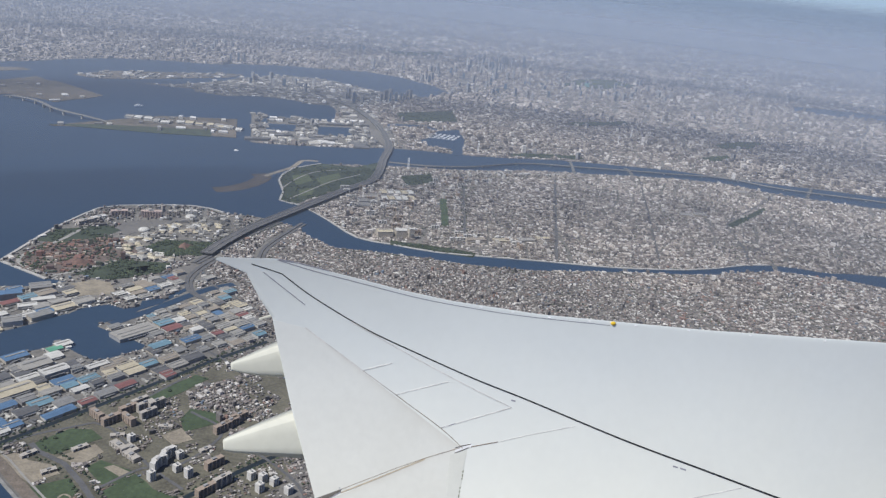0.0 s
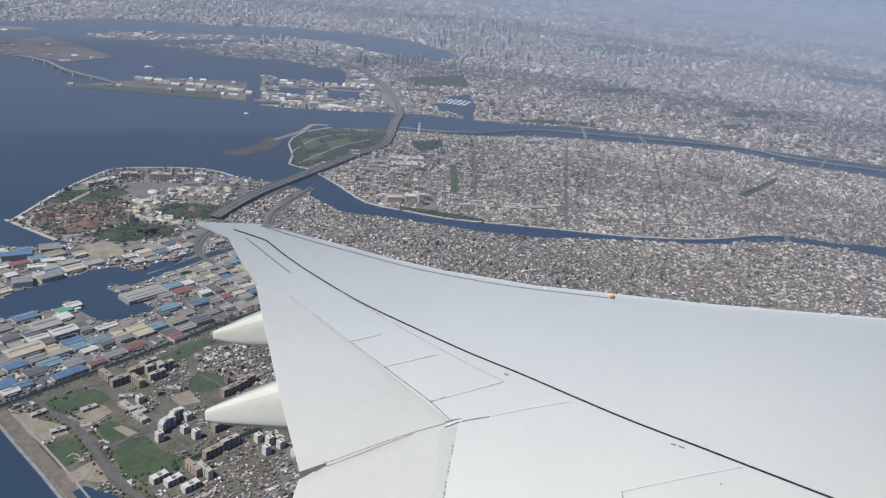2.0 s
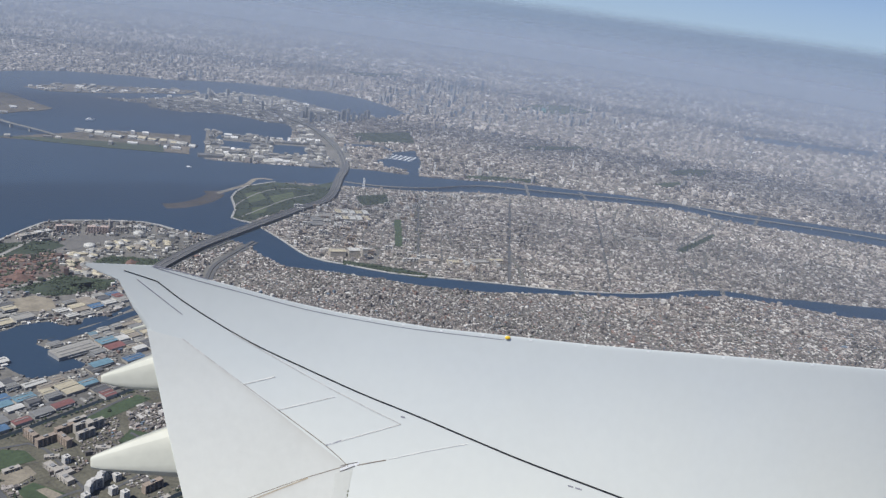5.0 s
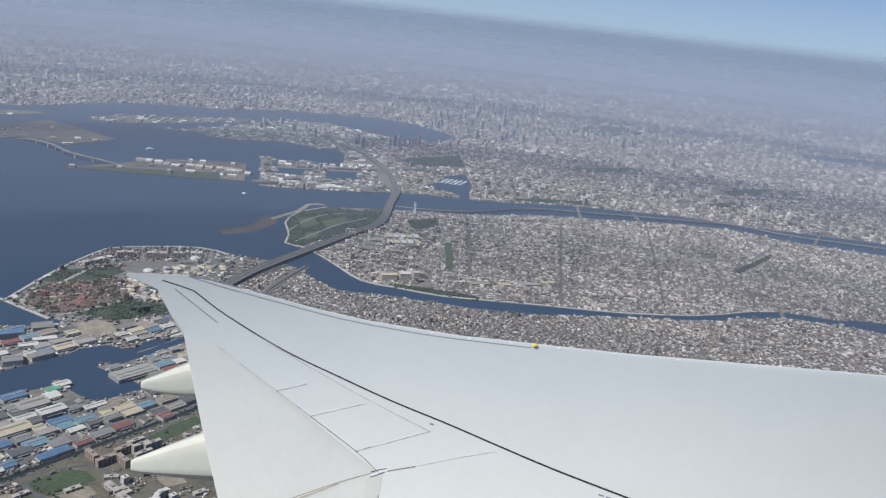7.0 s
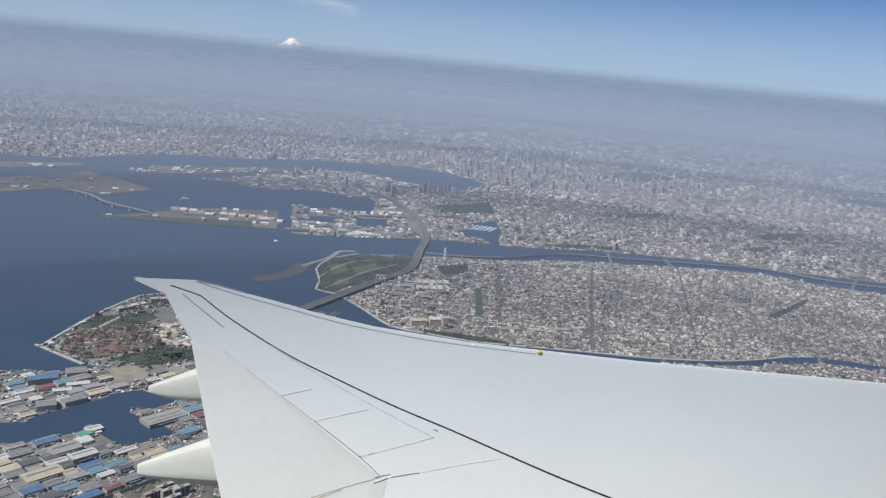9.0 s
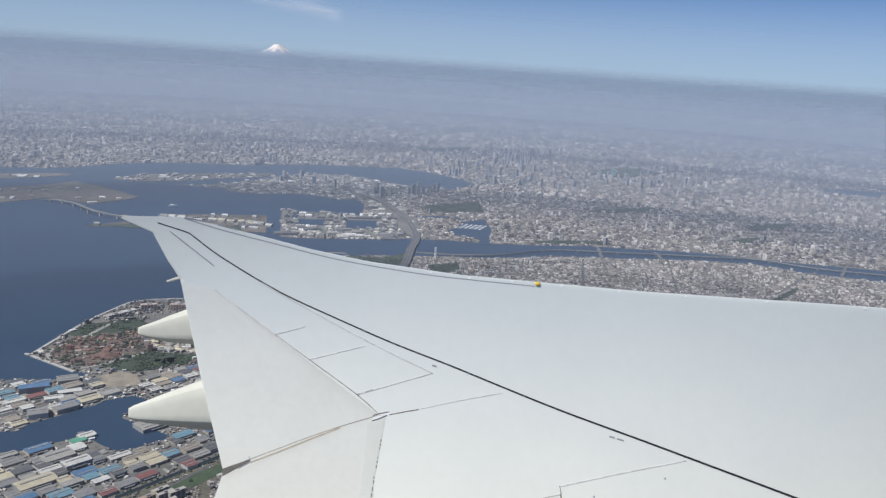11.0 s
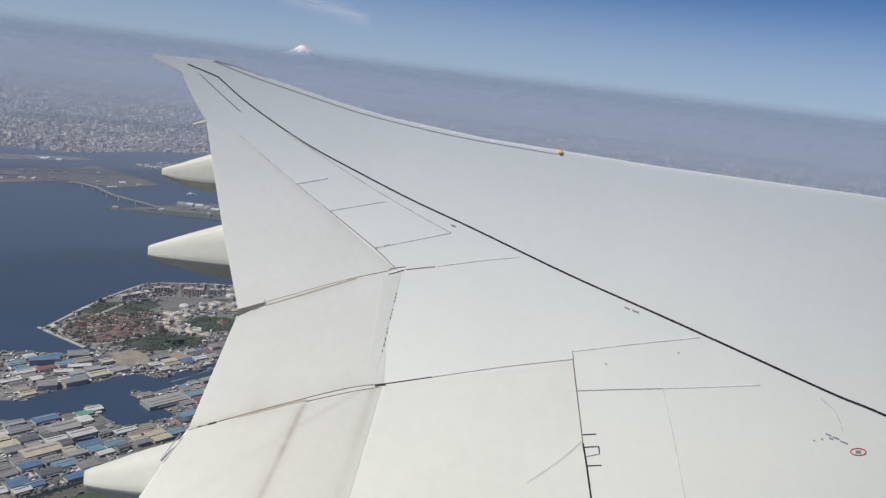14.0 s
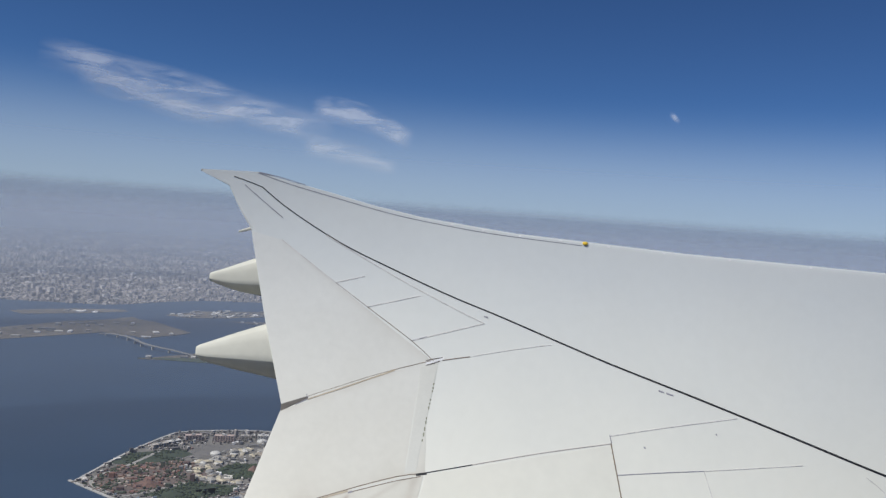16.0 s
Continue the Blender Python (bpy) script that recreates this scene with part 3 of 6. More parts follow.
def wing_at(u, v, off=0.0):
    """A place on the wing's skin, off metres proud of it."""
    def place(a, b):
        w = (0.9103 -0.0682 * a +0.0643 * b -0.0357 * a * a -0.1331 * a * b +0.5592 * b * b
             +0.0193 * a ** 3 -0.3142 * a * a * b -0.2018 * a * b * b -0.3473 * b ** 3)
        return WM @ Vector((a, b, 1)) * (22.0 / w)
    p = place(u, v)
    if off:
        n = (place(u, v + 0.001) - p).cross(place(u + 0.001, v) - p).normalized()
        p = p + n * off
    return p + WORG


def uv(x, y):
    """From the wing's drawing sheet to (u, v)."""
    return ((x - 784) / 1443.9, (y - 441) / 1443.9)


WING_TE = [(220, 108), (277, 138), (303, 190), (325, 226), (337, 290), (358, 402), (393, 568), (310, 775), (240, 882), (100, 1090), (0, 1300), (100, 1650)]
WING_LE = [(224, 104), (333, 112), (480, 157), (560, 183), (660, 210), (830, 244), (1150, 290), (1500, 332), (1750, 364), (2300, 440), (2700, 500), (3000, 800)]


def strip_on_wing(name, pts, w0, w1, m, parent, off=0.006, label="", step=18):
    """A thin raised line on the wing's skin; widths in drawing units."""
    p = curve(pts, step) if len(pts) > 2 else np.array([np.array(pts[0]) * (1 - t) + np.array(pts[1]) * t for t in np.linspace(0, 1, 6)])
    d = np.gradient(p, axis=0)
    d /= np.linalg.norm(d, axis=1)[:, None]
    s = np.stack([-d[:, 1], d[:, 0]], 1) * np.linspace(w0, w1, len(p))[:, None] / 2
    a = [wing_at(*uv(*q), off) for q in p + s]
    b = [wing_at(*uv(*q), off) for q in p - s]
    c = [wing_at(*uv(*q), -0.01) for q in p + s]
    e = [wing_at(*uv(*q), -0.01) for q in p - s]
    n = len(p)
    f = []
    for i in range(n - 1):
        f += [(i, i + 1, n + i + 1, n + i), (i, 2 * n + i, 2 * n + i + 1, i + 1), (n + i, n + i + 1, 3 * n + i + 1, 3 * n + i)]
    f += [(0, n, 3 * n, 2 * n), (n - 1, 3 * n - 1, 4 * n - 1, 2 * n - 1)]
    return part(name, mesh_of(name, a + b + c + e, f, m), parent, label)


def skin(name, te, le, m, parent, nc=28, ns=10, off=0.0, thick=0.7, label=""):
    """A closed aerofoil shell between a trailing and a leading edge."""
    T, E = np.array(te, float), np.array(le, float)
    t = np.linspace(0, len(T) - 1, (len(T) - 1) * ns + 1)
    T2 = np.stack([np.interp(t, np.arange(len(T)), T[:, k]) for k in (0, 1)], 1)
    E2 = np.stack([np.interp(t, np.arange(len(E)), E[:, k]) for k in (0, 1)], 1)
    n = len(t)
    v, f = [], []
    cs = np.linspace(0, 1, nc)
    cs = np.r_[cs[:-1], 1 - (1 - cs[-2]) * np.array([0.6, 0.35, 0.15, 0.05, 0.0])]
    nc = len(cs)
    span = np.clip(np.linalg.norm(E2 - T2, axis=1) / 900, 0.02, 1)
    for side in (0, 1):
        for i in range(n):
            for c in cs:
                q = T2[i] * (1 - c) + E2[i] * c
                th = thick * span[i] * 2.6 * (math.sqrt(max(1 - c, 0)) * c ** 0.9) + 0.01
                edge = thick * span[i] * 0.022 * max(0.0, (c - 0.982) / 0.018) ** 2
                v.append(wing_at(*uv(*q), off - (edge if side == 0 else edge + th * (0.2 if c >= 1 else 1))))
    for i in range(n - 1):
        for j in range(nc - 1):
            a = i * nc + j
            f.append((a, a + nc, a + nc + 1, a + 1))
            b = a + n * nc
            f.append((b, b + 1, b + nc + 1, b + nc))
        a = i * nc
        f.append((a, a + n * nc, a + n * nc + nc, a + nc))
        a = i * nc + nc - 1
        f.append((a, a + nc, a + n * nc + nc, a + n * nc))
    return part(name, mesh_of(name, v, f, m, True), parent, label)


def patch(name, quad, m, parent, off=0.03, label="", n=10, grime=None):
    """A thin raised panel over four corners of the drawing sheet."""
    (a, b, c, d) = [np.array(q, float) for q in quad]
    v, f = [], []
    for o in (off, -0.03):
        for i in range(n + 1):
            for j in range(n + 1):
                s, t = i / n, j / n
                q = (a * (1 - s) + b * s) * (1 - t) + (d * (1 - s) + c * s) * t
                edge = 0.6 if o > 0 and (i in (0, n) or j in (0, n)) else 1.0
                v.append(wing_at(*uv(*q), o * edge))
    k = (n + 1) ** 2
    for i in range(n):
        for j in range(n):
            p = i * (n + 1) + j
            f.append((p, p + n + 1, p + n + 2, p + 1))
    rim = [i * (n + 1) for i in range(n + 1)] + [n * (n + 1) + j for j in range(1, n + 1)] + [i * (n + 1) + n for i in range(n - 1, -1, -1)] + list(range(n - 1, 0, -1))
    for i, p in enumerate(rim):
        q = rim[(i + 1) % len(rim)]
        f.append((p, p + k, q + k, q))
    me = mesh_of(name, v, f, m, False)
    if grime:
        dirt = [grime(i / n, j / n) for _ in (0, 1) for i in range(n + 1) for j in range(n + 1)]
        me.attributes.new("grime", "FLOAT", "POINT").data.foreach_set("value", np.array(dirt, np.float32))
    return part(name, me, parent, label)


def fairing(stations, m, parent, label, name="flap_track_fairing"):
    """A blunt-ended flap track fairing with a chamfered top and a rounded keel: rows of (x, top, bottom)."""
    st = np.array(stations, float)
    t = np.linspace(0, len(st) - 1, 30)
    st = np.stack([np.interp(t, np.arange(len(st)), st[:, k]) for k in range(3)], 1)
    ring = [(1.0, -1.6), (1.0, -0.35), (0.98, -0.22), (0.93, -0.13), (0.92, -0.125), (0.71, -0.02), (0.69, -0.012), (0.66, 0.0), (0.2, 0.03), (-0.35, 0.02), (-0.62, -0.01), (-0.66, -0.04), (-0.76, -0.2), (-0.86, -0.42), (-0.94, -0.7), (-0.99, -1.0), (-1.0, -1.6)]
    ns, v, f = len(ring), [], []
    for k, (x, a, b) in enumerate(st):
        q = 0.9 if k == 0 else 0.95 if k == 1 else 1.0
        c = wing_at(*uv(x, (a + b) / 2))
        up = wing_at(*uv(x, (a + b) / 2 - 10)) - c
        h = up.length / 10 * (b - a) / 2 * q
        up.normalize()
        ax = (wing_at(*uv(x + 10, (a + b) / 2)) - c).normalized()
        nrm = ax.cross(up).normalized()
        for cy, cz in ring:
            v.append(c + up * (cy * h) + nrm * (cz * h - 0.05 - (1 - q) * 0.12))
    n = len(st)
    for i in range(n - 1):
        for k in range(ns):
            a, b = i * ns + k, i * ns + (k + 1) % ns
            f.append((a, a + ns, b + ns, b))
    f.append(tuple(range(ns)))
    f.append(tuple(reversed(range((n - 1) * ns, n * ns))))
    return part(name, mesh_of(name, v, f, m, True), parent, label)


WARM = mat("warm_grey_seam", (0.44, 0.40, 0.375), 0.6, var=0.25, scale=3)
wing = tagged(new("aeroplane_wing"), "pale grey swept aeroplane wing with raked tip in flight", "aeroplane wing")
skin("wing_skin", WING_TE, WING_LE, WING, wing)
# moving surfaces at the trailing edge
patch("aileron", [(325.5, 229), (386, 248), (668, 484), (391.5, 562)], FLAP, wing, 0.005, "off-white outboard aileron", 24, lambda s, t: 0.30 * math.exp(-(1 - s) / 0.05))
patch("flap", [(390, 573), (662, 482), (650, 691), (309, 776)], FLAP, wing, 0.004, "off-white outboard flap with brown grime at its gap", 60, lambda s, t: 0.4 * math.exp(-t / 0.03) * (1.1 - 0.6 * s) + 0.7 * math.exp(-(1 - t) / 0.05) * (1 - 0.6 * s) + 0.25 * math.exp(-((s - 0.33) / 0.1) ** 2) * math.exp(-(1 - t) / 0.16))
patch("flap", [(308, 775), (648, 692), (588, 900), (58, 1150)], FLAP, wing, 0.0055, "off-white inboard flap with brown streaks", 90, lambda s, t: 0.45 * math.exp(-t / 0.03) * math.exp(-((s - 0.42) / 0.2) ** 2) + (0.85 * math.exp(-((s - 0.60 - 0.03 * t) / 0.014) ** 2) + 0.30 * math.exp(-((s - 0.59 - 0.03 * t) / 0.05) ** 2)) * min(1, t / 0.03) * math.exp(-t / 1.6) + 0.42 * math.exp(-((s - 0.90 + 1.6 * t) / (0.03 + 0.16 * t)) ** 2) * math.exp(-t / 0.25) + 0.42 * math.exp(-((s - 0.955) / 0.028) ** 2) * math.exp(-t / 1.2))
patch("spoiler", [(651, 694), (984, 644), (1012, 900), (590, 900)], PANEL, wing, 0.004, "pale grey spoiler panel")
patch("shroud", [(648, 497), (681, 490), (634, 688), (613, 692)], CREAM, wing, 0.0065, "cream sealing strip beside the flap")
BLACK_LINE = [(342, 142), (400, 190), (500, 257), (600, 310), (700, 360), (800, 405), (900, 452), (1000, 498), (1150, 562), (1300, 627), (1450, 692), (1568, 738), (1900, 885)]
strip_on_wing("seam", BLACK_LINE, 1.8, 4.8, SEAM, wing, 0.008, "black sealant line along the rear spar")
strip_on_wing("seam", [(286, 120), (320, 133), (342, 142)], 1.6, 1.8, SEAM, wing)
strip_on_wing("seam", [(333, 114), (400, 139), (500, 171), (600, 202), (700, 226), (800, 246), (960, 271)], 1.3, 1.0, GREYSEAM, wing)
# shadow just behind the leading edge, laid on as a dark strip
strip_on_wing("seam", [(335, 113), (372, 122), (400, 131), (428, 140)], 2.0, 0.9, GREYSEAM, wing, 0.008, "dark strip painted as shadow behind the leading edge near the tip")
def seams(rows):
    """Thin lines of sealant and grime along the joints of the skin."""
    for pts, w, m in rows:
        strip_on_wing("seam" if m is not STREAK else "grime_streak", pts, w, w, m, wing, 0.009 if m is not STREAK else 0.007)


seams([([(308, 137), (340, 165), (385, 204)], 1.4, GREYSEAM),
       ([(385, 247), (430, 284), (490, 333)], 1.5, FAINT),
       ([(490, 333), (520, 357), (550, 381)], 1.3, WARM),
       ([(550, 381), (632, 447), (672, 486)], 1.1, BROWN),
       ([(632, 447), (645, 444), (661, 440)], 1.5, GREYSEAM)])
seams([([(470, 240), (600, 322), (700, 380), (768, 417)], 1.6, FAINT),
       ([(490, 333), (545, 322)], 1.4, FAINT),
       ([(550, 381), (650, 362)], 1.2, FAINT),
       ([(632, 447), (700, 432), (768, 417)], 1.4, FAINT),
       ([(440, 553), (490, 537.5), (550, 518), (600, 502)], 2.4, TAN),
       ([(440, 547.5), (500, 529), (550, 514), (600, 500.5), (655, 488), (668, 485)], 1.0, BROWN)])
patch("gap_seal", [(440, 548), (490, 531), (490, 539), (440, 553.5)], CREAM, wing, 0.008, "cream rubber seal in the gap ahead of the flap", 6)
patch("gap_seal", [(490, 531), (600, 500), (600, 502.5), (490, 539)], CREAM, wing, 0.008, "cream rubber seal in the gap ahead of the flap", 10)
patch("flap_gap", [(391, 561), (441, 546.5), (441, 550.5), (390.5, 574)], GAP, wing, 0.008, "dark wedge between aileron and flap", 6)
seams([([(438, 543), (439, 549)], 1.5, GREYSEAM),
       ([(418, 562), (430, 557), (440, 552)], 1.4, GREYSEAM),
       ([(658, 485), (672, 482), (689, 480)], 1.6, GAP),
       ([(657, 494), (672, 490), (684, 486)], 1.6, GAP),
       ([(688, 485), (720, 481), (740, 479)], 1.4, BROWN),
       ([(745, 478), (820, 467), (890, 459)], 0.8, FAINT)])
seams([([(309, 777), (335, 769.5), (400, 750), (450, 735.5), (500, 721.5), (550, 708), (600, 696.5), (625, 693), (645, 692)], 1.3, BROWN),
       ([(395, 753.5), (450, 738), (512, 721)], 2.6, TAN),
       ([(518, 723), (560, 713), (600, 704), (642, 697)], 1.3, BROWN),
       ([(512, 724.5), (520, 722.5)], 3.0, GREYSEAM),
       ([(634, 694), (653, 691.5)], 4.2, SEAM),
       ([(343, 767), (358, 762.5)], 3.4, SEAM),
       ([(325, 772), (333, 769.5)], 2.0, SEAM),
       ([(652, 690.5), (735, 677)], 1.6, SEAM)])
patch("gap_seal", [(518, 717.5), (620, 694.5), (640, 697), (518, 722.5)], CREAM, wing, 0.008, "cream rubber seal between the flaps", 10)
seams([([(735, 677), (860, 657), (985, 641)], 1.3, WARM),
       ([(985, 627), (1100, 611), (1215, 597)], 1.5, FAINT),
       ([(985, 640), (990, 690), (1000, 790)], 1.8, BROWN),
       ([(1000, 790), (1006, 830), (1014, 900)], 3.0, SEAM),
       ([(984, 626), (986, 640)], 1.5, GREYSEAM),
       ([(992, 697), (1070, 693), (1145, 690)], 1.3, GREYSEAM)])
seams([([(1145, 690), (1220, 686), (1320, 680)], 1.0, FAINT),
       ([(1145, 690), (1162, 780), (1180, 890)], 1.3, FAINT),
       ([(1428, 700), (1455, 725), (1466, 760)], 1.2, FAINT),
       ([(1000, 775), (1024, 773)], 1.8, SEAM),
       ([(1002, 797), (1028, 795)], 1.8, SEAM),
       ([(1028, 795), (1029, 808)], 1.8, SEAM)])
seams([([(1029, 808), (1003, 814)], 1.5, GREYSEAM),
       ([(1004, 830), (1032, 828)], 1.8, SEAM),
       ([(1000, 785), (960, 820), (900, 862)], 3.0, STREAK),
       ([(297, 783), (280, 806), (263, 830)], 1.3, GREYSEAM),
       ([(302, 788), (285, 811), (268, 835)], 1.3, GREYSEAM)])
# hinge fitting, stencils, marks
for q in ([(658, 486), (686, 481), (684, 486), (658, 493)], [(684, 479), (691, 478.5), (691, 484), (685, 485)]):
    patch("hinge_fitting", q, WHITE, wing, 0.0075, "small pale hinge fitting", 3)
_c, _r = wing_at(*uv(966, 267)), 0.052
_up = (wing_at(*uv(966, 267), 1.0) - _c).normalized()
_b = bmesh.new()
bmesh.ops.create_icosphere(_b, subdivisions=2, radius=_r)
bmesh.ops.transform(_b, verts=_b.verts, matrix=Matrix.Translation(_c + _up * 0.02) @ _up.to_track_quat("Z", "Y").to_matrix().to_4x4() @ Matrix.Diagonal((1.7, 1.2, 0.7, 1)))
_me = bpy.data.meshes.new("yellow_mark")
_b.to_mesh(_me)
_b.free()
_me.materials.append(YELLOW)
part("yellow_mark", _me, wing, "small domed yellow marker on the leading edge")
for x, y, h in [(671, 529, 2), (669.5, 536, 2.5), (668, 542, 1.5), (664, 558, 1.5), (662.5, 565, 2), (660.5, 573, 3), (655.5, 592, 2), (654.5, 599, 3), (652, 611, 3.5), (650, 621, 3.5), (647, 632, 2)]:
    patch("stencil_bar", [(x - 1, y - h), (x + 1.4, y - h), (x + 0.6, y + h), (x - 1.8, y + h)], OLIVE, wing, 0.009, "", 2)
for x, y, l in [(1079, 546, 10), (1093, 551, 12), (1435, 763, 10), (1447, 768, 12), (1460, 775, 14), (1426, 772, 4), (1440, 770, 8), (1412, 775, 3), (768, 403, 8), (1173, 625, 3), (1043, 648, 3)]:
    patch("stencil_bar", [(x, y - 1.5), (x + l, y + l * 0.35 - 1.5), (x + l, y + l * 0.35 + 1.5), (x, y + 1.5)], GREYSEAM, wing, 0.008, "", 2)
ringpts = [(1492 + 14 * math.cos(a), 793 + 6 * math.sin(a)) for a in np.linspace(0, 2 * math.pi, 25)]
strip_on_wing("filler_ring", ringpts, 1.8, 1.8, RED, wing, 0.01, "thin red ring round a filler cap", 4)
strip_on_wing("filler_cap", [(1487, 793), (1497, 793)], 5, 5, GREYSEAM, wing, 0.01)
for x in (713, 773, 843, 920, 1010, 1114, 1236, 1386, 1568):
    y = np.interp(x, [q[0] for q in WING_LE], [q[1] for q in WING_LE]) + 4.0
    patch("leading_edge_stud", [(x - 2.5, y - 1.5), (x + 2.5, y - 1), (x + 2.5, y + 2), (x - 2.5, y + 1.5)], WHITE, wing, 0.01, "small white stud on the leading edge", 2)
# fairings and static mast behind the trailing edge
fairing([(248, 308, 323), (275, 300, 333), (300, 291, 340), (340, 278, 347), (400, 268, 350), (470, 275, 340)], FAIR, wing, "smooth cream flap track fairing with a blunt end")
fairing([(229, 447, 469), (250, 440, 475), (300, 423, 485), (380, 398, 500), (450, 385, 508), (540, 400, 480)], FAIR, wing, "smooth cream flap track fairing with a blunt end")
fairing([(131, 846, 880), (170, 832, 890), (230, 808, 903), (320, 778, 922), (390, 770, 925), (480, 800, 890)], FAIR, wing, "smooth cream flap track fairing with a blunt end")
fairing([(300, 227, 231), (310, 224, 229), (325, 220, 226), (350, 213, 220)], FAIR, wing, "short pale mast at the trailing edge", "static_mast")
fairing([(218, 104, 108), (221, 103.5, 108.5), (228, 104, 109), (236, 106, 110)], METAL, wing, "small lamp housing at the wing tip", "tip_lamp")

# ---- warehouses and plants by the harbour ----
ROOFS = {"grey": (0.21, 0.208, 0.205), "light": (0.29, 0.278, 0.258), "white": (0.50, 0.49, 0.465), "blue": (0.085, 0.155, 0.26), "teal": (0.14, 0.24, 0.30), "red": (0.20, 0.09, 0.085),
         "beige": (0.44, 0.39, 0.29), "tan": (0.27, 0.235, 0.195), "green": (0.10, 0.28, 0.19), "dark": (0.11, 0.11, 0.115)}
ROOF_MATS = {k: mat("roof_sheet_" + k, c, 0.6, var=0.16, scale=0.6, fine=8) for k, c in ROOFS.items()}
WALL_MATS = [mat("wall_panel_" + n, c, 0.8, var=0.15, scale=0.8) for n, c in (("pale", (0.44, 0.43, 0.41)), ("buff", (0.37, 0.335, 0.285)), ("grey", (0.26, 0.26, 0.265)))]
GLASS = mat("dark_windows", (0.05, 0.06, 0.075), 0.25, var=0.2, scale=3)


def hull(pts, z0, z1, m, name, inset=0.0):
    n = len(pts)
    c = np.mean(pts, 0)
    q = [tuple(np.array(p) * (1 - inset) + c * inset) for p in pts]
    v = [(x, y, z0) for x, y in pts] + [(x, y, z1) for x, y in q]
    return mesh_of(name, v, [(i, (i + 1) % n, (i + 1) % n + n, i + n) for i in range(n)] + [tuple(range(n, 2 * n))], m)


def warehouse(x, y, l, w, h, a, roof, wall, rng, bays=1):
    """A shed with walls, one or more shallow gabled roofs, ridge vents and a loading canopy."""
    top = tagged(new("warehouse"), f"low industrial warehouse with {roof} sheet roof by the harbour", "warehouse", "harbour warehouses")
    top.matrix_basis = pose(x, y, 0.0, 0, 0, math.degrees(a))
    part("wall", hull([(-l / 2, -w / 2), (l / 2, -w / 2), (l / 2, w / 2), (-l / 2, w / 2)], 0, h, wall, "wall"), top)
    bw = w / bays
    for k in range(bays):
        y0 = -w / 2 + k * bw
        y1, ym, r = y0 + bw, y0 + bw / 2, h + bw * 0.10
        e = 0.12
        v = [(-l / 2 - e, y0 - e, h - 0.02), (l / 2 + e, y0 - e, h - 0.02), (l / 2 + e, ym, r), (-l / 2 - e, ym, r), (-l / 2 - e, y1 + e, h - 0.02), (l / 2 + e, y1 + e, h - 0.02)]
        rf = part("roof", mesh_of("roof", v, [(0, 1, 2, 3), (3, 2, 5, 4), (0, 3, 4), (1, 5, 2)], ROOF_MATS[roof]), top)
        if rng.random() < 0.6:
            t = 0.07 * bw
            part("ridge_vent", hull([(-l * 0.42, ym - t), (l * 0.42, ym - t), (l * 0.42, ym + t), (-l * 0.42, ym + t)], r - 0.1, r + 0.09, ROOF_MATS["light" if roof != "light" else "grey"], "ridge_vent"), rf)
    if rng.random() < 0.5:
        part("canopy", hull([(-l * 0.3, -w / 2 - 0.5), (l * 0.3, -w / 2 - 0.5), (l * 0.3, -w / 2), (-l * 0.3, -w / 2)], h * 0.45, h * 0.55, WALL_MATS[2], "canopy"), top)
    return top


rw = np.random.default_rng(7)
ANG_A = math.atan2(17.6, 11.6)
placed = []


def add_shed(x, y, l, w, h, a, roof, bays=1):
    r = (l + w) / 4
    if any((x - px) ** 2 + (y - py) ** 2 < (0.86 * (r + pr)) ** 2 for px, py, pr in placed):
        return
    if any(near_line(np.array([x]), np.array([y]), c, 1.5 + 0.8 * r)[0] for c in [CANALS[2]] + RAMPS):
        return
    placed.append((x, y, r))
    warehouse(x, y, l, w, h, a, roof, WALL_MATS[rw.integers(3)], rw, bays)


SHED_KINDS = [("blue", 9, 3.5, 2.2, 1), ("grey", 6.5, 5, 1.8, 2), ("white", 7, 2.6, 1.1, 1), ("white", 5.5, 2.8, 1.3, 1), ("beige", 6.5, 4, 1.2, 1), ("grey", 5.5, 4.5, 1.8, 1), ("grey", 7, 3.5, 1.5, 2), ("light", 13, 6, 1.3, 3), ("grey", 9, 3.2, 1.0, 1), ("teal", 7.5, 4.2, 1.0, 2), ("beige", 8, 4, 1.0, 3), ("white", 8, 3, 1.0, 2), ("grey", 7, 4, 1.0, 2), ("white", 4.5, 3, 1.0, 1), ("green", 4, 2.6, 0.9, 1), ("blue", 6.5, 3.6, 1.1, 1), ("light", 8, 5, 1.1, 1)]
SHED_KINDS += [("white", 7, 3.6, 1.8, 1), ("white", 6, 2.4, 0.9, 1), ("tan", 5.5, 2.4, 0.9, 1), ("teal", 4.5, 3, 0.9, 1), ("teal", 6, 3.2, 0.9, 1), ("blue", 6, 3.2, 1.0, 2), ("beige", 9.5, 4.8, 1.0, 1), ("teal", 5.5, 3.6, 1.0, 1), ("dark", 5.5, 3.4, 0.9, 1), ("blue", 4.2, 2.6, 0.9, 1), ("blue", 4.2, 2.8, 0.9, 1), ("blue", 4.6, 3.0, 0.9, 1), ("white", 4, 2.6, 0.9, 1), ("red", 5.2, 2.6, 0.9, 1), ("red", 4.2, 2.4, 0.8, 1), ("grey", 5, 3, 0.9, 1), ("white", 4.2, 2.2, 0.8, 1)]
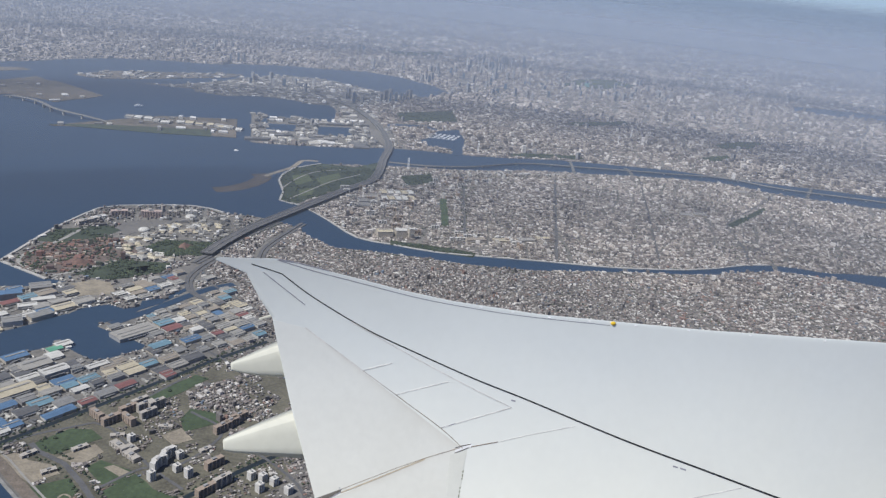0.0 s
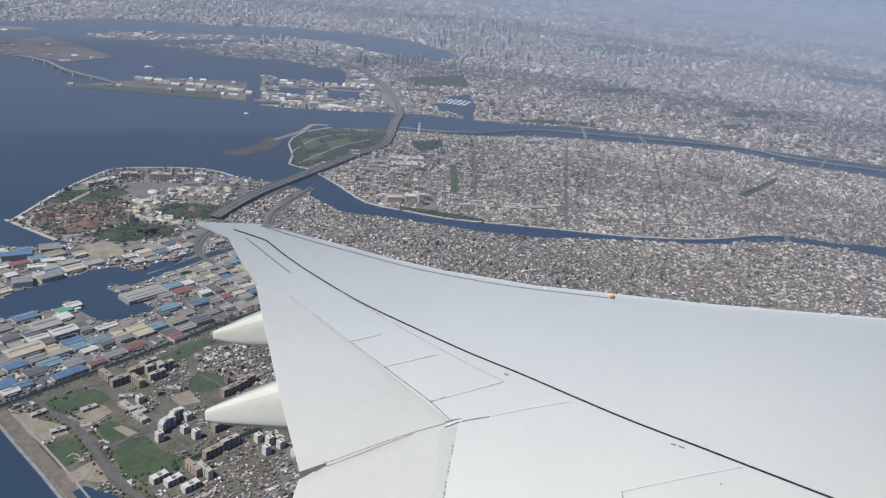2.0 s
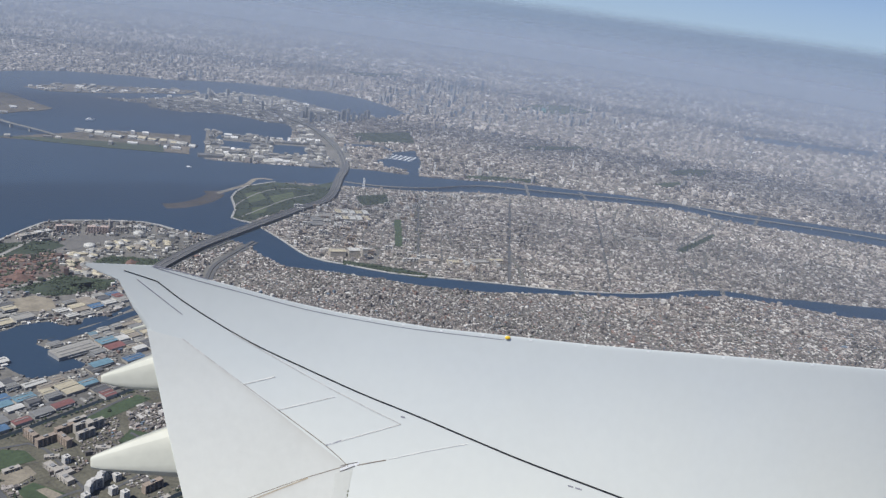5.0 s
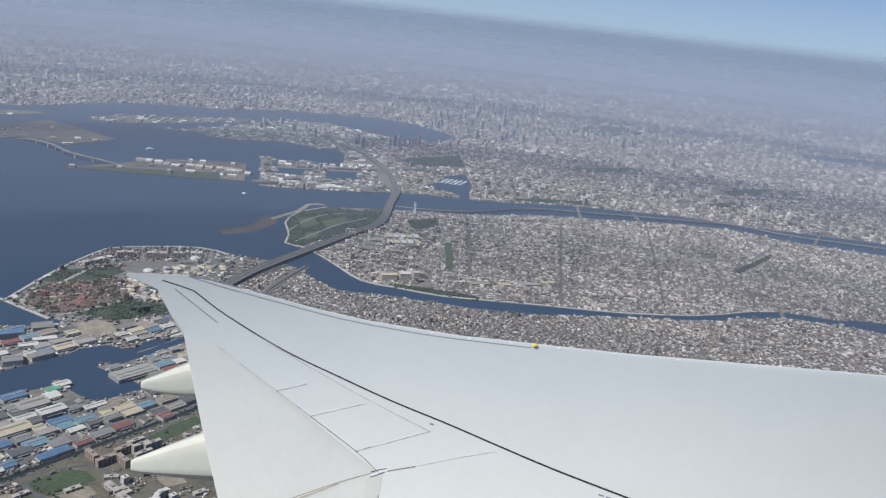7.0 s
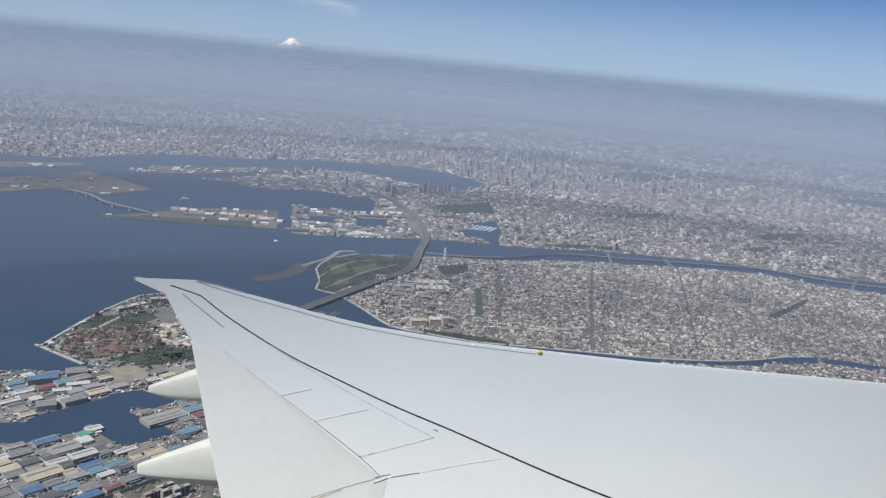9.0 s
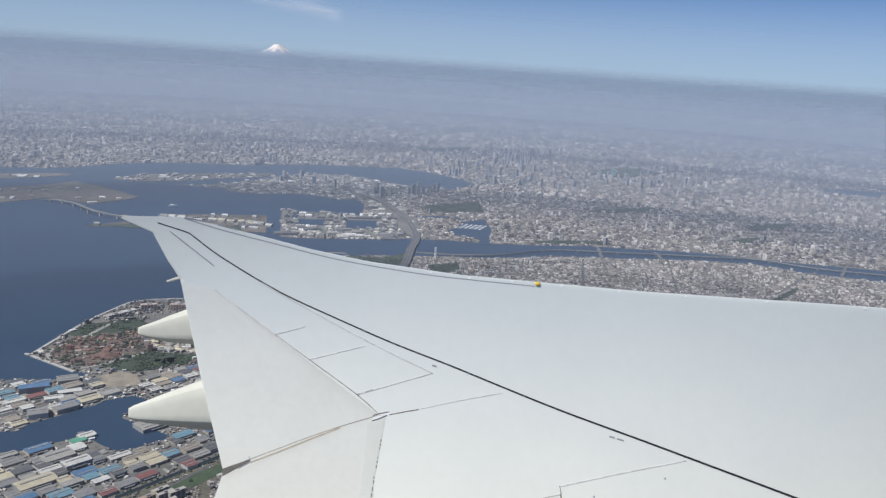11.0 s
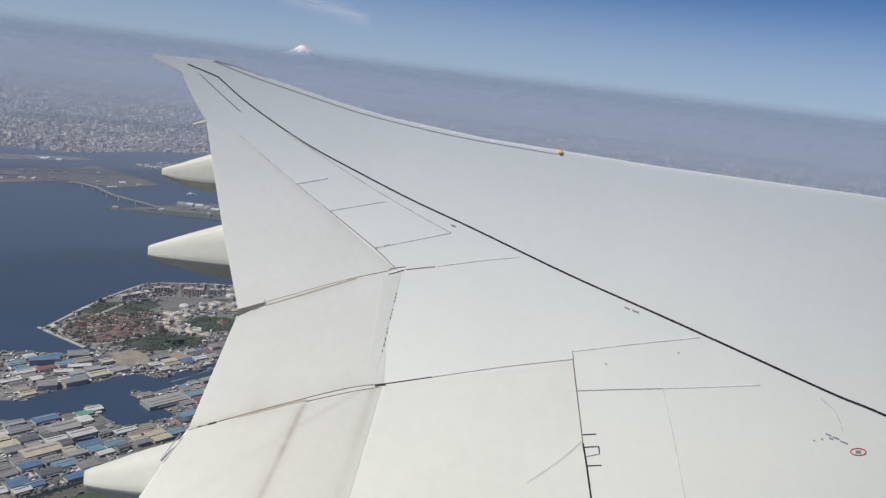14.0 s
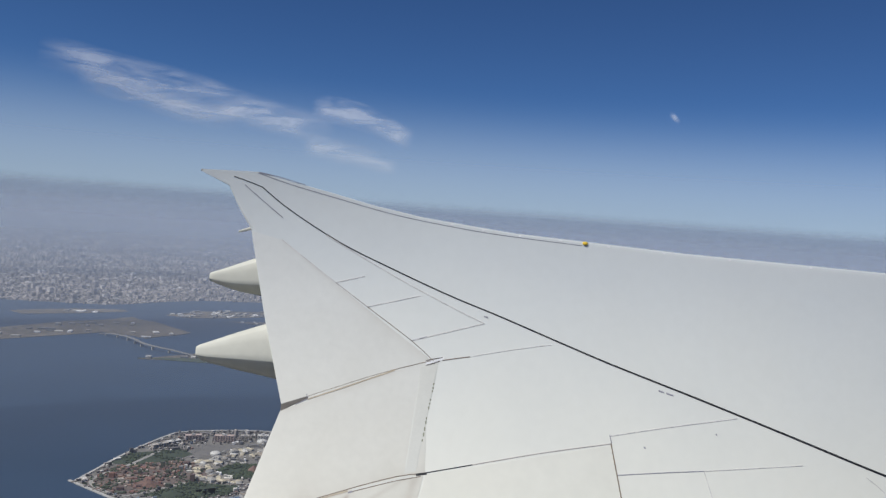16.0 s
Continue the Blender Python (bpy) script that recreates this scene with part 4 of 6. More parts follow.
NOTED = list(zip([(-156.4, 232.5), (-150.6, 242.4), (-145, 234.2), (-146.6, 227.8), (-136.1, 230.2), (-144.4, 215.9), (-139.1, 222.2), (-108, 219.8), (-116.7, 226.9), (-108.7, 245), (-104.9, 252.6), (-99.3, 259), (-112.9, 241), (-123.3, 206.6), (-124, 203.2), (-131.3, 195.7), (-124.2, 193.3), (-116.9, 190.4), (-108.4, 197.5), (-104.4, 197.7), (-95.7, 202.2), (-97.5, 214.2), (-90.3, 220.3), (-121.4, 179.2), (-112.1, 175), (-113.3, 170.6), (-106.5, 170.3), (-104.6, 173.6), (-112.9, 163.8), (-113.8, 160.6), (-96.4, 189.3), (-101.7, 178.9), (-99.4, 184.2), (-106.5, 184.3)], SHED_KINDS))
for (x, y), (c, l, w, h, n) in NOTED:
    add_shed(x, y, l, w, h, ANG_A + (0.0 if x > -140 else -0.35), c, n)
ZONES = [[(-139.9, 184.9), (-137.5, 196.2), (-128, 209), (-112.1, 208.3), (-98.4, 205.1), (-102.4, 211.4), (-93.8, 222.4), (-80.8, 218.5), (-80.1, 211.7), (-84.4, 202.9), (-101.4, 174.6), (-112.5, 156.4), (-116.3, 149.6)], [(-121.6, 220.8), (-112.8, 232.4), (-97.8, 226.7), (-102.6, 214.6)], [(-115, 234.4), (-107.9, 257.5), (-96, 267), (-74.5, 237.9), (-69.7, 228.4), (-80.5, 217.8), (-97, 225.7)], [(-169.7, 235.2), (-158.1, 244.9), (-151.2, 254.9), (-125.4, 238.9), (-131, 231.1), (-143.5, 205.8), (-147.8, 196.6)], [(-129.7, 247.6), (-116.2, 272.8), (-98.4, 270.8), (-109.2, 260.8), (-117.2, 237.9)]]
PICK = ["grey"] * 6 + ["light"] * 7 + ["white"] * 4 + ["dark"] * 3 + ["beige"] * 3 + ["tan"] * 4 + ["teal", "teal", "red", "blue"]
for zi, (zone, base, gap) in enumerate(zip(ZONES, (4.2, 4.6, 3.4, 4.6, 3.8), (4.3, 4.7, 3.5, 4.7, 4.0))):
    zx, zy = np.array(zone).T
    g = np.arange(-60, 60, gap)
    gx, gy = np.meshgrid(g * 1.3, g * 0.85)
    ca, sa = math.cos(ANG_A), math.sin(ANG_A)
    x, y = zx.mean() + ca * gx.ravel() - sa * gy.ravel(), zy.mean() + sa * gx.ravel() + ca * gy.ravel()
    k = inside(x, y, zone) & (rw.random(len(x)) < 0.93)
    for dx, dy in ((0, 0), (2, 1), (-2, -1), (-1, 2), (1, -2)):
        k &= ~inside(x + dx, y + dy, SEA)
    for px, py in zip(x[k], y[k]):
        add_shed(px + rw.uniform(-0.4, 0.4), py + rw.uniform(-0.4, 0.4), base * rw.uniform(0.7, 1.35), base * rw.uniform(0.55, 0.95), rw.uniform(0.5, 1.3), ANG_A, PICK[rw.integers(len(PICK))], int(rw.integers(1, 3)))


# ---- apartment blocks ----
def apartment(x, y, l, w, h, a, wall, label, curved=0.0):
    """A slab block: storeys with balcony slabs, end walls, stair towers and plant on the roof."""
    top = tagged(new("apartment_building"), label, "apartment building", "apartment blocks")
    top.matrix_basis = pose(x, y, 0.0, 0, 0, math.degrees(a))
    n = max(2, int(l / 1.1))
    xs = np.linspace(-l / 2, l / 2, n + 1)
    arc = [curved * (1 - (2 * t / l) ** 2) for t in xs]
    outline = [(t, -w / 2 + b) for t, b in zip(xs, arc)] + [(t, w / 2 + b) for t, b in zip(xs[::-1], arc[::-1])]
    v = [(p, q, 0) for p, q in outline] + [(p, q, h) for p, q in outline]
    k = len(outline)
    part("body", mesh_of("body", v, [(i, (i + 1) % k, (i + 1) % k + k, i + k) for i in range(k)] + [tuple(range(k, 2 * k))], GLASS), top, "shaded window bays")
    fl = max(4, int(h / 0.19))
    for i in range(fl + 1):
        z = h * i / fl
        part("balcony", hull([(p * 1.015, q * 1.0 + (0.13 if j >= k / 2 else -0.13)) for j, (p, q) in enumerate(outline)], max(z - 0.02, 0), z + 0.03, wall, "balcony"), top)
    for t, b in zip(xs, arc):
        part("party_wall", hull([(t - 0.16, -w / 2 + b - 0.2), (t + 0.16, -w / 2 + b - 0.2), (t + 0.16, w / 2 + b + 0.2), (t - 0.16, w / 2 + b + 0.2)], 0, h + 0.05, wall, "party_wall"), top)
    part("roof_plant", hull([(-l * 0.12, -w * 0.3), (l * 0.12, -w * 0.3), (l * 0.12, w * 0.3), (-l * 0.12, w * 0.3)], h, h + 0.35, WALL_MATS[2], "roof_plant"), top)
    return top


APT = [(-96, 172.7), (-91.8, 171.6), (-90, 177.3), (-88.7, 181.2), (-86.5, 179.5), (-87.9, 172.7), (-84.1, 181), (-84.4, 176.6), (-64.5, 174.9), (-63.2, 177.4), (-62, 180.6), (-83.7, 165.3), (-72.8, 151.8), (-73, 156.3), (-72.3, 160.1), (-70.1, 161.4), (-68.7, 156.3), (-65.4, 154.8), (-61.2, 159.9), (-61.4, 143), (-59.5, 149.7), (-57, 153.6), (-58.7, 142.7), (-63.9, 138.5), (-59.8, 137.6), (-67.1, 138.7), (-51.5, 157.3), (-48.7, 156.9), (-45.9, 156.4), (-41.9, 154.1), (-48.3, 153.2)]
A_PALE, A_BUFF, A_WHITE = (mat("stucco_" + n, c, 0.85, var=0.12, scale=1.5) for n, c in (("pale", (0.385, 0.355, 0.32)), ("buff", (0.30, 0.24, 0.195)), ("white", (0.52, 0.505, 0.48))))
ra = np.random.default_rng(11)
for i, (x, y) in enumerate(APT):
    kind = ("buff", "buff", "buff", "slab", "slab", "buff", "slab", "slab", "buff", "buff", "buff", "tower", "tower", "curve", "curve", "tower", "tower", "tower", "buff", "buff", "buff", "slab", "slab",
            "white", "white", "white", "tower", "tower", "tower", "tower", "tower")[i]
    a = ANG_A + (math.pi / 2 if i in (0, 5, 19, 22) else 0)
    if kind == "slab":
        apartment(x, y, 4.2, 0.9, ra.uniform(2.1, 2.7), a, A_PALE, "long pale concrete apartment slab with stacked balconies")
    elif kind == "buff":
        apartment(x, y, 4.4, 1.1, 2.1, a, A_BUFF, "brown tiled apartment slab with stacked balconies")
    elif kind == "curve":
        apartment(x, y, 4.2, 1.1, 2.6, a + 0.3, A_WHITE, "white curved apartment block with balconies", 0.7)
    elif kind == "white":
        apartment(x, y, 3.4, 1.3, 1.5, a, A_WHITE, "white stepped apartment block")
    else:
        apartment(x, y, 1.2, 1.1, ra.uniform(1.7, 2.4), a, A_WHITE, "short white residential tower")
for x, y, l, h in ((-85.0, 161.6, 4.6, 1.25), (-80.6, 158.6, 4.2, 1.1), (-82.0, 161.8, 3.2, 0.8)):
    apartment(x, y, l, 1.5, h, -0.55, A_PALE, "broad pale grey institutional block with rows of windows")


for poly, num in (([(-87, 407.5), (-62.8, 444.8), (-32.8, 469.8), (21.4, 497.3), (21.1, 482.4), (-21.6, 454.3), (-20.2, 375.6), (-21.5, 344.3), (-48.6, 354.5), (-64, 352.6), (-78.5, 369.9)], 60), ([(-21.5, 344.3), (4.9, 349), (29.1, 352), (29.6, 364.5), (3.2, 366.9), (-19.1, 362.2)], 22)):
    q = np.array(poly)
    for _ in range(num * 3):
        x, y = ra.uniform(q[:, 0].min(), q[:, 0].max()), ra.uniform(q[:, 1].min(), q[:, 1].max())
        if num and inside(np.array([x]), np.array([y]), poly)[0] and not any(inside(np.array([x]), np.array([y]), p)[0] for p in [SEA, PARK] + GREENS):
            apartment(x, y, ra.uniform(2.6, 4.6), ra.uniform(0.8, 1.2), ra.uniform(1.2, 2.4), (0.3, 0.3 + math.pi / 2)[ra.random() < 0.3], (A_WHITE, A_WHITE, A_PALE, A_BUFF)[ra.integers(4)], "pale apartment slab between the rivers")
            num -= 1
for i in range(30):
    t = i / 46
    if i < 20:
        x, y = -16 + 62 * (i / 20) + ra.normal(0, 1.5), 478 + 26 * (i / 20) + ra.normal(0, 2.5)
    else:
        x, y = ra.uniform(-82, -12), ra.uniform(344, 468)
    q = np.array([x]), np.array([y])
    if inside(*q, SEA)[0] or inside(*q, PARK)[0] or inside(*q, GREENS[5])[0] or x < -80 + (y - 350) * -0.1 and y < 352 or abs(x + 74) < 9 and y > 400:
        continue
    apartment(x, y, ra.uniform(3.0, 5.0), 0.9, ra.uniform(1.5, 2.6), (0.22, 0.22 + math.pi / 2)[ra.random() < 0.35], A_WHITE if ra.random() < 0.5 else A_PALE, "pale apartment slab between the rivers")
for (x, y), l, a in zip([(-93.4, 159.3), (-87.6, 166.2), (-78.3, 172.7), (-65.4, 165.6), (-103, 154.3), (-95.4, 149.3)], (3.4, 3.0, 3.2, 2.8, 3.4, 3.0), (0.9, 0.4, 0.2, 0.9, 1.0, 0.8)):
    sch = apartment(x, y, l, 1.0, 0.75, a, A_PALE, "low school block with rows of windows")
    sch.name = "school_building"
    tagged(sch, category="school", group="school blocks")


# ---- hotels, theme park and shore ----
def hotel(x, y, l, h, a, wall, label):
    ob = apartment(x, y, l, 2.3, h, a, wall, label)
    ob.name = "hotel"
    return tagged(ob, category="hotel", group="bay hotels")


A_PINK = mat("stucco_pink", (0.44, 0.345, 0.31), 0.85, var=0.12, scale=1.5)
for x, y, l, h, a, wall in ((-163, 325.5, 6.5, 2.6, 0.55, A_PINK), (-150.5, 329.5, 8.0, 2.8, 0.35, A_PINK), (-142.6, 333.5, 3.2, 2.7, 0.35, A_PALE), (-136, 338, 4.6, 2.4, 0.4, A_WHITE), (-171, 311.3, 7.0, 1.6, 1.05, A_PALE), (-168.5, 318.5, 6.0, 1.3, 1.0, A_WHITE)):
    hotel(x, y, l, h, a, wall, "broad bayside hotel with rows of balconies")


def mountain(name, x, y, r, h, m, seed, label, category, snow=None):
    """A rugged cone."""
    rng = np.random.default_rng(seed)
    n, k = (90, 44) if snow else (36, 14)
    v, f = [], []
    ph = rng.uniform(0, 6.28, 6)
    for i in range(k + 1):
        s = i / k
        for j in range(n):
            a = 2 * math.pi * j / n
            w = 1 + (0.05 if snow else 0.16) * sum(math.sin((q + 2) * a + ph[q] + 2.5 * s) / (q + 1) for q in range(6)) * (1 - 0.6 * s)
            rr = r * (1 - s) ** (1.3 if snow else 1.15) * w + r * (0.05 if snow else 0.09)
            v.append((rr * math.cos(a), rr * math.sin(a), h * s * (1 + (0.012 if snow else 0.05) * math.sin(3 * a + ph[0]) * s)))
    for i in range(k):
        for j in range(n):
            b = (j + 1) % n
            f.append((i * n + j, i * n + b, (i + 1) * n + b, (i + 1) * n + j))
    f.append(tuple(k * n + j for j in range(n)))
    ob = tagged(new(name, mesh_of(name, v, f, m, snow is not None)), label, category)
    ob.location = (x, y, 0)
    if snow:
        ob.data.materials.append(snow)
        for p in ob.data.polygons:
            a = math.atan2(p.center.y, p.center.x)
            if p.center.z > h * (0.84 + 0.045 * math.sin(9 * a) + 0.03 * math.sin(23 * a + 1)):
                p.material_index = 1
    return ob


ROCK = mat("painted_rock", (0.14, 0.085, 0.07), 0.9, var=0.4, scale=0.6, bump=0.4)
VX = [(-156.8, 272.1), (-162.1, 279.9), (-170.5, 269.7), (-158.8, 307.1), (-145.8, 311.4), (-137.9, 290.1), (-125.7, 307.8), (-135.1, 335), (-120.6, 283.7), (-136.4, 267.8), (-133.1, 272.3)]
mountain("artificial_mountain", -151.5, 268.5, 4.6, 2.2, ROCK, 3, "reddish-brown artificial rock mountain in the park", "artificial mountain")
mountain("artificial_mountain", -123.3, 298.4, 3.0, 1.9, ROCK, 5, "reddish-brown artificial rock mountain in the park", "artificial mountain")


def dome(x, y, r, h, m, label):
    n, k = 24, 8
    v = [(r * math.cos(2 * math.pi * j / n) * math.cos(i / k * 1.45), r * math.sin(2 * math.pi * j / n) * math.cos(i / k * 1.45), h * 0.35 + h * 0.65 * math.sin(i / k * 1.45)) for i in range(k + 1) for j in range(n)]
    f = [(i * n + j, i * n + (j + 1) % n, (i + 1) * n + (j + 1) % n, (i + 1) * n + j) for i in range(k) for j in range(n)] + [tuple(k * n + j for j in range(n))]
    top = tagged(new("domed_hall"), label, "hall")
    top.location = (x, y, 0)
    part("roof", mesh_of("roof", v, f, m, True), top)
    part("wall", hull([(r * math.cos(a), r * math.sin(a)) for a in np.linspace(0, 2 * math.pi, 25)[:-1]], 0, h * 0.36, WALL_MATS[0], "wall"), top)


for (x, y), r in zip([VX[4], VX[5], VX[7]], (2.2, 1.6, 2.4)):
    dome(x, y, r, r * 0.6, ROOF_MATS["white"] if r > 2 else ROOF_MATS["grey"], "round hall with a shallow dome in the park")

def park_hall(x, y, l, w, h, a, roof, wall):
    """A theme park show building: stepped walls, a pitched roof and a roof lantern."""
    top = tagged(new("park_hall"), "pale theme park show building with pitched roof", "hall", "theme park halls")
    top.matrix_basis = pose(x, y, 0.0, 0, 0, math.degrees(a))
    part("wall", hull([(-l / 2, -w / 2), (l / 2, -w / 2), (l / 2, w / 2), (-l / 2, w / 2)], 0, h, wall, "wall"), top)
    part("roof", hull([(-l * 0.53, -w * 0.53), (l * 0.53, -w * 0.53), (l * 0.53, w * 0.53), (-l * 0.53, w * 0.53)], h, h * 1.45, roof, "roof", 0.55), top)
    part("annex", hull([(l * 0.3, w * 0.45), (l * 0.7, w * 0.45), (l * 0.7, w * 0.85), (l * 0.3, w * 0.85)], 0, h * 0.7, wall, "annex"), top)
    part("lantern", hull([(-l * 0.1, -w * 0.1), (l * 0.1, -w * 0.1), (l * 0.1, w * 0.1), (-l * 0.1, w * 0.1)], h * 1.3, h * 1.65, wall, "lantern"), top)


HALLS = [(-148, 303.5), (-144, 313), (-135.8, 327.2), (-119.2, 329.7), (-116.9, 319.9), (-126.1, 315.3), (-137.6, 308), (-139.6, 297.7), (-131.1, 284.3), (-120, 286.4), (-117, 282.5), (-136.2, 279.5), (-144.9, 289.3)]
q = np.array(HALLS)
for x, y in zip(ra.uniform(q[:, 0].min(), q[:, 0].max(), 170), ra.uniform(q[:, 1].min(), q[:, 1].max(), 170)):
    if inside(np.array([x]), np.array([y]), HALLS)[0]:
        park_hall(x, y, ra.uniform(1.8, 4.2), ra.uniform(1.4, 2.6), ra.uniform(0.5, 1.0), ra.uniform(0, 3.1), ROOF_MATS[("white", "beige", "light", "beige", "tan", "grey")[ra.integers(6)]], WALL_MATS[ra.integers(2)])


# ---- works on the far bank, pylons, boats ----
for x, y, l, w, h, roof, n in ((-50, 344, 7, 4.5, 2.6, "beige", 1), (-43, 346, 5, 4, 3.4, "white", 1), (-38, 344.5, 2.4, 2.4, 5.0, "white", 1), (-9.6, 352, 9, 4, 1.5, "tan", 2), (2.7, 356, 8, 4, 1.4, "beige", 2), (13.4, 361.5, 8, 4, 1.3, "light", 2), (21.5, 367.5, 6, 3.5, 1.2, "beige", 1),
                             (-68.5, 386, 9, 6, 1.0, "grey", 3), (-66.5, 395, 10, 6, 1.0, "grey", 3), (-65.5, 404, 10, 6, 1.1, "light", 3)):
    warehouse(x, y, l, w, h, 0.42, roof, WALL_MATS[1 if roof != "grey" else 2], rw, n)
for k in range(5):
    warehouse(-59.5 + 3.4 * k, 402 + 1.3 * k, 2.6, 7.5, 1.3, 0.42, ("white", "beige", "white")[k % 3], WALL_MATS[0], rw, 1)
    warehouse(-61.5 + 3.4 * k, 413 + 1.3 * k, 2.6, 7.0, 1.3, 0.42, ("beige", "white", "white")[k % 3], WALL_MATS[0], rw, 1)
for (x, y) in [(152.4, 517.2), (168, 510.4), (103.1, 443.9), (111.5, 447.6)]:
    warehouse(x, y, 7, 5, 1.3, 0.1, "light", WALL_MATS[1], rw, 2)
for (x, y) in [(-228.9, 513.4), (-208.5, 520.2), (-189.6, 521.5), (-243.4, 519.4), (-181.5, 520.4)]:
    for k in range(3):
        warehouse(x + (k - 1) * 6.2, y + 4 + rw.uniform(-2, 2), rw.uniform(3.8, 5.6), rw.uniform(5, 8), rw.uniform(1.0, 1.9), 0.1, ("white", "light", "beige")[rw.integers(3)], WALL_MATS[0], rw, 1)


def pylon(x, y, h):
    top = tagged(new("bridge_pylon"), "slender white steel pylon beside the river", "pylon", "river pylons")
    top.location = (x, y, 0)
    for s in (-1, 1):
        part("leg", hull([(s * 0.4 - 0.15, -0.15), (s * 0.4 + 0.15, -0.15), (s * 0.4 + 0.15, 0.15), (s * 0.4 - 0.15, 0.15)], 0, h, WHITE, "leg", 0.0), top)
    for z in (0.35, 0.7, 0.97):
        part("crossbeam", hull([(-0.35, -0.12), (0.35, -0.12), (0.35, 0.12), (-0.35, 0.12)], h * z - 0.2, h * z + 0.15, WHITE, "crossbeam"), top)


PY = [(-55.9, 472.8), (-17.4, 544.5), (87.6, 636.3), (102.4, 673.9), (-45.1, 583.6), (-52.3, 592.7), (-38.5, 578.8)]
for (x, y), h in zip(PY[:4], (7, 8, 6, 6)):
    pylon(x, y, h)


def boat(x, y, l, a, label, group=""):
    top = tagged(new("boat"), label, "boat", group)
    top.matrix_basis = pose(x, y, 0.05, 0, 0, math.degrees(a))
    w = l * 0.28
    part("hull", hull([(-l / 2, -w / 2), (l * 0.2, -w / 2), (l / 2, 0), (l * 0.2, w / 2), (-l / 2, w / 2)], -0.02, l * 0.13, WHITE, "hull", -0.06), top)
    part("cabin", hull([(-l * 0.3, -w * 0.3), (l * 0.1, -w * 0.3), (l * 0.1, w * 0.3), (-l * 0.3, w * 0.3)], l * 0.12, l * 0.26, WHITE, "cabin", 0.1), top)


for (x, y), l, a in zip([(-158.4, 466.6), (-260.8, 561.4), (-326.6, 807.8), (178.8, 959.3)][:3], (3.0, 6.0, 7.0), (0.1, 0.7, 0.2)):
    boat(x, y, l, a, "white vessel under way on the bay")
for i in range(6):
    for j in range(7):
        boat(PY[4][0] - 9 + i * 3.4 + j * 0.6, PY[4][1] - 9 + j * 2.6, 2.4, 0.25, "white yacht moored at a marina pontoon", "moored yachts")

# ---- the towns ----
def warp(x, y):
    return x + 2.2 * np.sin(y * 0.031 + 0.6) + 1.1 * np.sin(y * 0.11), y + 2.2 * np.sin(x * 0.027 + 1.7) + 1.0 * np.sin(x * 0.093)


LINES = [(HIGHWAY, 4.2), (RIVER_ROAD, 1.6), (ROADS[0], 1.0), (ROADS[1], 0.9), (ROADS[2], 0.8), (ROADS[3], 0.8), (ROADS[4], 1.2)] + [(c, 1.9) for c in CANALS[:2]] + [(CANALS[2], 2.6)] + [(c, 0.8) for c in LANES] + [(c, 2.6) for c in RAMPS] + [(QUAY, 4.4)]


def free(x, y):
    k = np.ones(len(x), bool)
    for poly in [SEA] + BASINS + GREENS + [PARK, FOREST, POND, MARSH, RIVER_WOOD] + PARKINGS + WOODS + [GARDENS, LOTS[5], GROVE_PARK, [(-136.3, 264.1), (-133.7, 269.6), (-127.9, 274.8), (-124.1, 272), (-126.9, 266.5), (-132.3, 262.3)]]:
        k &= ~inside(x, y, poly)
    for pts, d in LINES:
        k &= ~near_line(x, y, pts, d)
    return k


